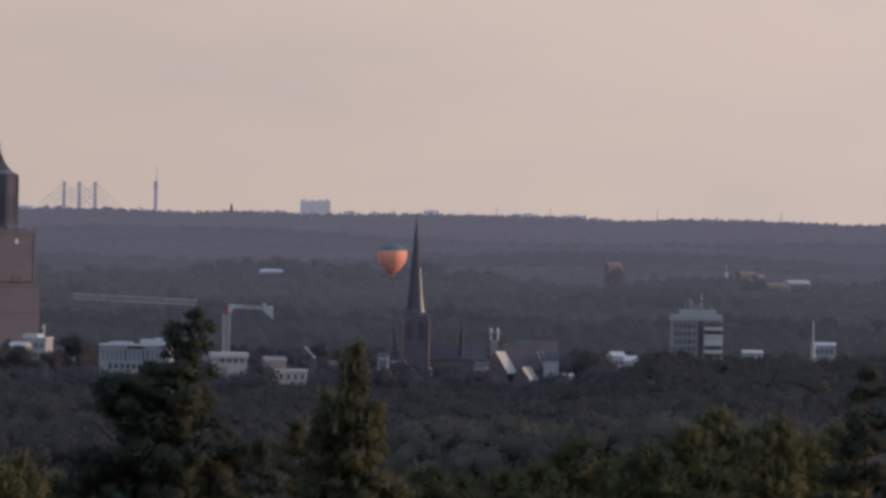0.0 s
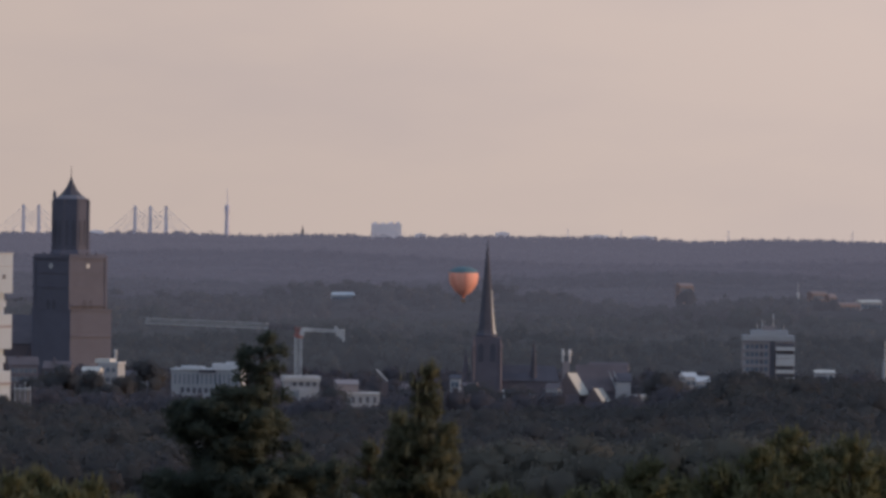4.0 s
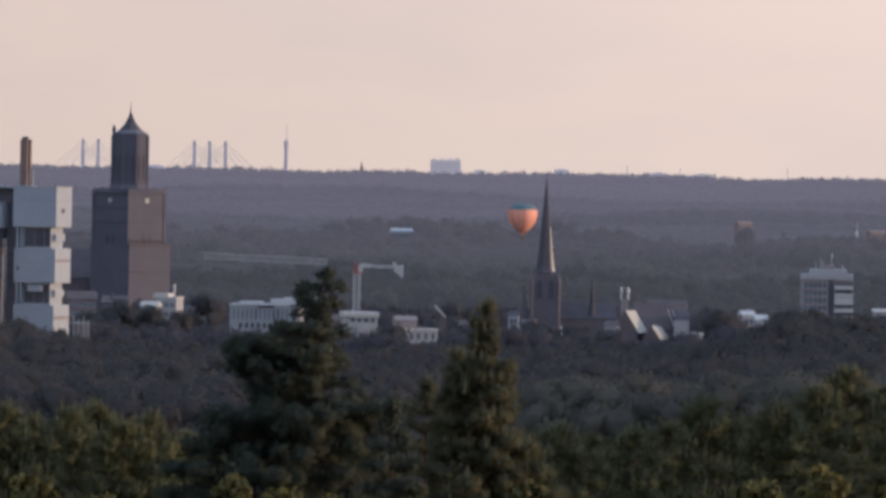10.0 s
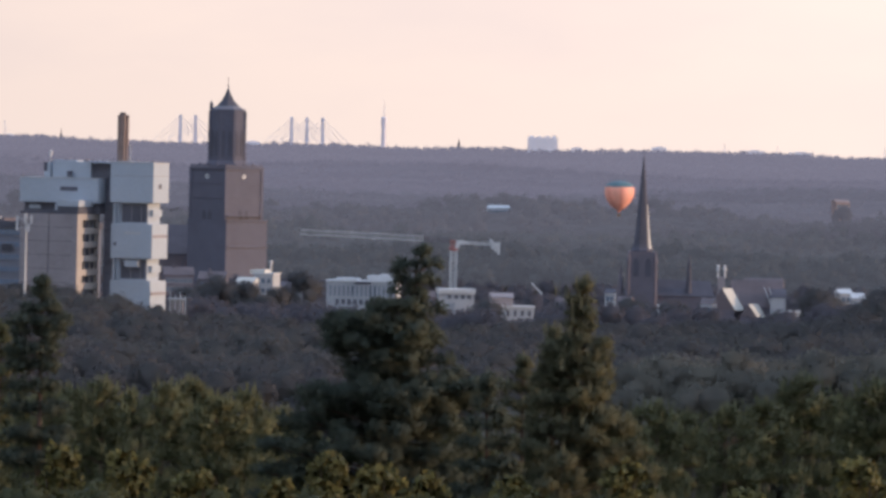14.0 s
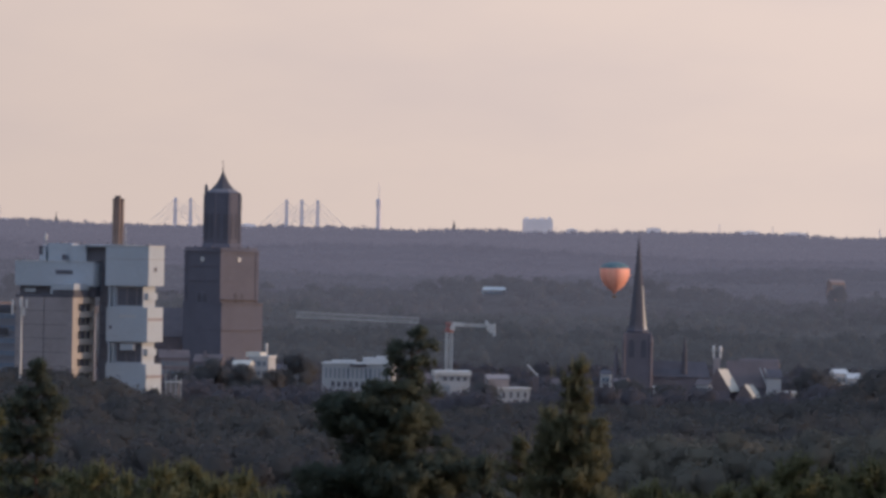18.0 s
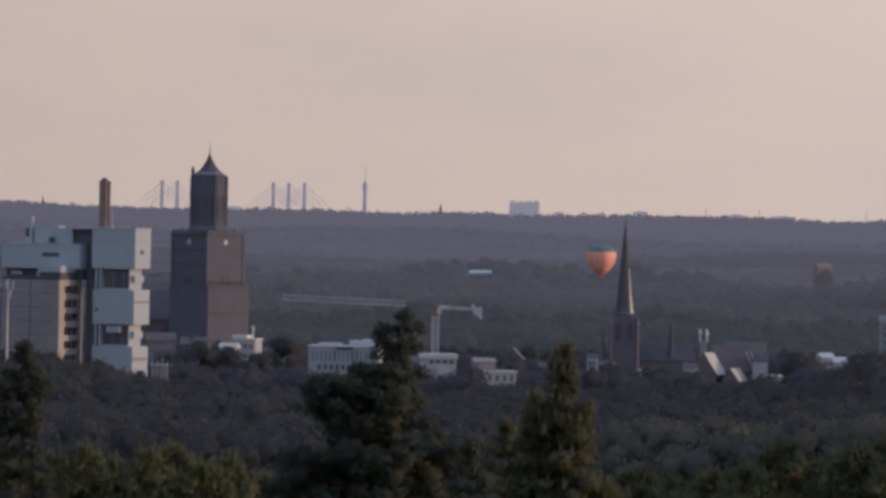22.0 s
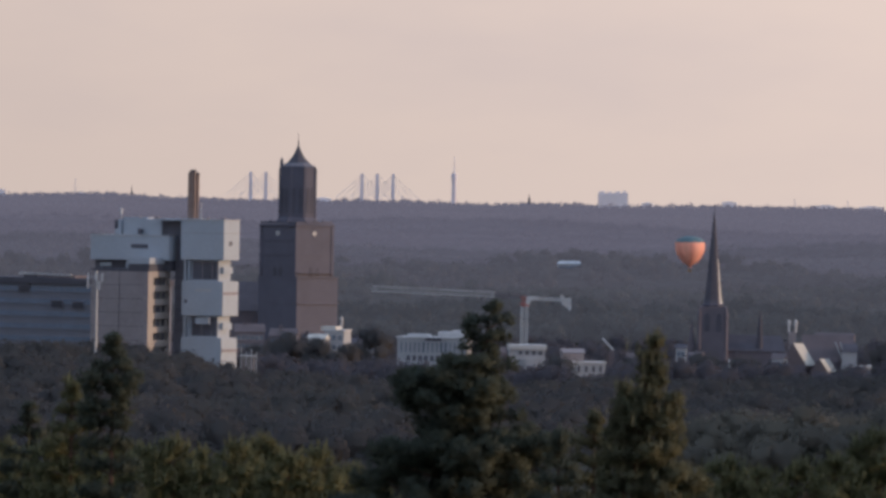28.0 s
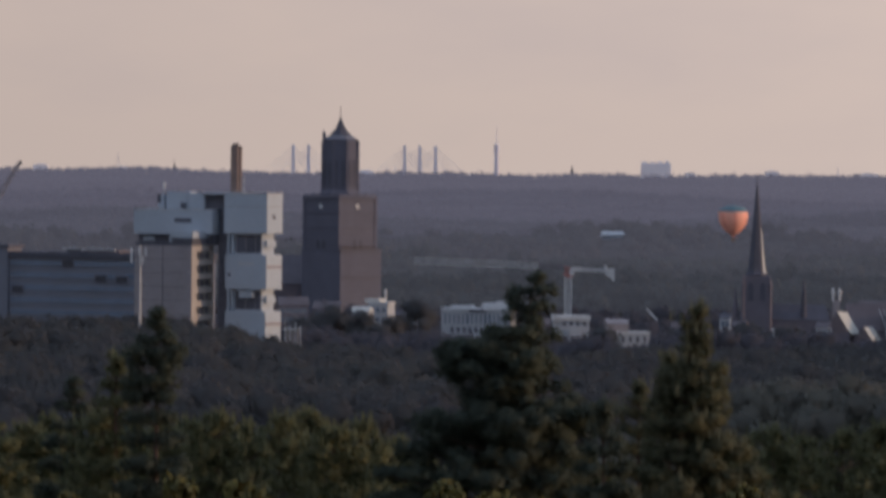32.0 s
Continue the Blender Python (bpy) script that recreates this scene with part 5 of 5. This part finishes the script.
def pine(u, v, d, tiers, label, mat, lean=0.0, density=380, needles=7, length=0.15, width=0.028, group="", bark=None, shoots=0, full=1.0):
    """A pine whose tip stands at bearing u and drop v; tiers are (drop below tip, reach left, reach right)."""
    b = base(u, d)
    H = EYE.z - v / R * d - b.z
    px = d / R
    tree = thing("pine_tree", b, 0, label, "pine tree", group)
    stem = [(-lean * math.tanh(4 * (1 - f)) + 0.05 * math.sin(9 * f + u) * (1 - f), 0.05 * math.cos(7 * f + u), H * f) for f in np.linspace(0, 0.985, 18)]
    sz = [q[2] for q in stem]
    bm = bmesh.new()
    tapered(bm, stem, [0.011 * H * (1.05 - f) + 0.012 for f in np.linspace(0, 1, 18)])
    part("trunk", bm, bark or m_bark, tree)
    sets, tops = [], []

    def clump(c, rr, axis):
        r = np.array([rr * rng.uniform(0.8, 1.2), rr, rr * rng.uniform(0.55, 0.85)])
        sets.append(needle_tufts(*pad(c, r, density, axis), needles, length, width))
        sets.append(cores(c[None], r[None] * 0.6))
        tops.append(c + np.array([0, 0, r[2]]))

    clump(np.array([0, 0, H - 0.16]), 0.09, 0.0)
    for dz, left, right in tiers:
        zt = H - dz * px
        if zt < 0.6:
            continue
        sx = float(np.interp(zt, sz, [q[0] for q in stem]))
        wide = max(left, right) * px
        n = 5 + int(full * wide / 0.6)
        for i in range(n):
            a = 6.2832 * (i + rng.uniform(-0.25, 0.25)) / n + dz
            ca = math.cos(a)
            reach = px * ((right if ca > 0 else left) * abs(ca) + 0.6 * (left + right) / 2 * (1 - abs(ca))) * rng.uniform(0.72, 1.0)
            if i == 0:
                a, reach = 0.15, right * px
            elif i == 1:
                a, reach = math.pi - 0.15, left * px
            rr = full * min(0.35, 0.13 + 0.15 * reach) * rng.uniform(0.75, 1.2)
            reach = max(0.08, reach - 0.8 * rr)
            tip = np.array([sx + reach * math.cos(a), reach * math.sin(a), zt + rng.uniform(-0.08, 0.08)])
            part("limb", beam(bmesh.new(), (sx, 0, zt - 0.22 * reach - 0.1), tip, 0.016 + 0.006 * reach), bark or m_bark, tree)
            clump(tip, rr, sx)
            for k in range(1, 1 + int(reach / 0.52)):
                f = 1.0 - 0.54 * k / reach
                if f < 0.12:
                    break
                c = np.array([sx, 0, zt - 0.1 * reach]) * (1 - f) + tip * f + rng.uniform(-0.24, 0.24, 3) * np.array([1, 1, 0.5])
                clump(c, rr * rng.uniform(0.75, 1.05), sx)
        for k in range(int(full * 5 * wide) if wide > 0.85 else 0):
            q, f = rng.uniform(-1, 1), rng.uniform(-1, 1)
            c = np.array([sx + (right if q > 0 else left) * px * 0.78 * q, 0.7 * wide * f * math.sqrt(1 - q * q), zt - 0.12 + rng.uniform(-0.26, 0.2)])
            clump(c, full * rng.uniform(0.2, 0.34), sx)
        if wide < 1.6:
            clump(np.array([sx, 0, zt]) + rng.uniform(-0.08, 0.08, 3), full * min(0.24, 0.08 + 0.16 * wide), sx)
    if shoots:
        c = np.array(tops)
        c = np.repeat(c, shoots, 0) + rng.normal(0, 1, (len(c) * shoots, 3)) * np.array([0.16, 0.16, 0.06])
        up = np.tile(np.array([[0.0, 0.0, 1.0]]), (len(c), 1))
        sets.append(needle_tufts(c, up * 4 + rng.normal(0, 0.35, c.shape), np.tile(np.array([[0.5, -0.5, 0.5]]), (len(c), 1)), 4, 0.3, 0.04))
    me = mesh_from("crown", *merged(*sets))
    me.materials.append(mat)
    new("crown", me).parent = tree
    return tree


TALL = [(14, 18, 16), (39, 46, 42), (66, 44, 46), (90, 40, 32), (112, 70, 72), (138, 138, 40), (152, 150, 66), (176, 136, 84), (206, 70, 104), (232, 96, 130), (252, 60, 208), (266, 176, 150),
        (290, 166, 158), (322, 196, 150), (365, 228, 150), (412, 236, 160), (462, 245, 180), (515, 255, 200)]
SLIM = [(16, 14, 13), (36, 24, 24), (60, 22, 28), (84, 18, 38), (110, 26, 66), (134, 44, 72), (156, 56, 74), (186, 64, 80), (214, 70, 82), (248, 70, 120), (270, 60, 140), (306, 70, 150), (346, 66, 178), (395, 80, 185), (440, 95, 180)]
SIDE = [(8, 8, 8), (25, 20, 19), (52, 34, 33), (76, 62, 50), (98, 58, 42), (126, 56, 36), (155, 54, 34), (190, 52, 38), (230, 60, 50), (275, 66, 56), (320, 70, 60)]
YOUNG = [(8, 8, 8), (28, 18, 17), (54, 28, 28), (84, 40, 42), (118, 50, 52), (155, 58, 60), (200, 66, 66), (250, 72, 72)]
pine(-20, 235, 220, TALL, "tall dark Scots pine with spreading tiers above the shrubs", m_pine, lean=0.95)
pine(264, 293, 205, SLIM, "slim pine with warm sunlight painted into its twigs and bare lower trunk", m_slim, lean=0.55, shoots=2, full=0.95)
pine(-697, 312, 200, SIDE, "dark pine standing before the office block", m_pine, full=1.05)
pine(-768, 392, 205, YOUNG, "smaller pine growing beside a dark pine", m_young, shoots=1)
pine(1168, 316, 210, [(20, 22, 20), (55, 34, 50), (95, 40, 80), (140, 45, 90), (190, 70, 100), (250, 90, 110), (320, 110, 120)], "dark pine at the rim of the slope", m_pine)
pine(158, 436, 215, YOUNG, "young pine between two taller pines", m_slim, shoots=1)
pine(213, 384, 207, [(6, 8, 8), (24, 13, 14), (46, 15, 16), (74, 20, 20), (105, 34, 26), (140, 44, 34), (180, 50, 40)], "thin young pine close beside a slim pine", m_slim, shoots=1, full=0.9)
pine(96, 470, 214, YOUNG, "young pine between two taller pines", m_pine, shoots=1)
pine(-843, 432, 230, YOUNG, "small dark pine on the slope", m_pine)
pine(-985, 496, 235, [(25, 20, 20), (60, 40, 40), (100, 55, 55), (150, 70, 70)], "small dark pine on the slope", m_young)

BUSH = [(8, 20, 20), (24, 42, 42), (48, 54, 54), (80, 60, 60), (120, 64, 64), (170, 66, 66)]
ROW = [(-1100, 520), (-1045, 500), (-930, 520), (-885, 505), (-790, 500), (-740, 520), (-690, 512), (-640, 508), (-585, 500), (-538, 515), (-478, 500), (-432, 490), (-382, 522), (-332, 508), (-272, 540), (-222, 572),
       (60, 560), (330, 548), (398, 512), (448, 530), (520, 520), (585, 508), (655, 462), (722, 498), (790, 470), (850, 440), (900, 404), (955, 440), (1010, 420), (1062, 452), (1115, 430)]
for i, (u, v) in enumerate(ROW):
    pine(u, v, 225 + 23 * ((i * 5) % 4), [(a, b * (0.8 + 0.1 * (i % 5)), c * (0.8 + 0.1 * ((i + 2) % 5))) for a, b, c in BUSH], "young pine with upright pale shoots in the thicket", m_young, density=150, needles=6, length=0.2, width=0.04, group="young pines on the slope", bark=m_wood_s, shoots=3)


def bush(u, v, d, w, label):
    b = base(u, d)
    H = EYE.z - v / R * d - b.z
    t = thing("birch_shrub", b, 0, label, "shrub", "leafy shrubs on the slope")
    n = 110
    f = rng.uniform(0, 1, n) ** 1.2
    ang, off = rng.uniform(0, 6.28, n), np.sqrt(rng.uniform(0, 1, n)) * w * (0.3 + 1.6 * f)
    c = np.stack([off * np.cos(ang), off * np.sin(ang), H - 0.15 - f * 0.4 * H - 0.3 * off * rng.uniform(0.2, 1.6, n)], 1)
    c[0] = (0, 0, H - 0.15)
    r = np.stack([np.ones(n), np.ones(n), rng.uniform(0.7, 1.7, n)], 1) * rng.uniform(0.09, 0.2, (n, 1))
    me = mesh_from("leaves", *leaf_quads(c, r, 30, 0.075, 1.2, 1.0))
    me.materials.append(m_leaf)
    new("leaves", me).parent = t
    bm = bmesh.new()
    tapered(bm, [(0, 0, 0), (0.1, 0, H * 0.5), (0, 0, H - 0.35)], [0.07, 0.05, 0.015])
    part("trunk", bm, m_wood_s, t)
    for q in c[:20]:
        part("limb", beam(bmesh.new(), (0.03, 0, H * 0.5), q, 0.025), m_wood_s, t)


FRONT = [(-1060, 640), (-960, 655), (-850, 635), (-655, 606), (-534, 614), (-424, 646), (-270, 660), (-184, 606), (-94, 626), (-4, 644), (150, 640), (345, 612), (560, 655), (756, 600), (860, 575), (1000, 590), (1100, 575)]
for i, (u, v) in enumerate(FRONT):
    bush(u, v, 165 + 9 * (i % 4), 0.8 + 0.25 * (i % 3), "leafy birch shrub with yellowish leaves and painted sun highlights")

crowns("undergrowth", 156, 168, -1330, 1330, 1.7, 6.5, 7.7, 12, 75, 0.06, m_under, "dim leafy undergrowth below the shrubs on the slope", 0.6, 0.2)
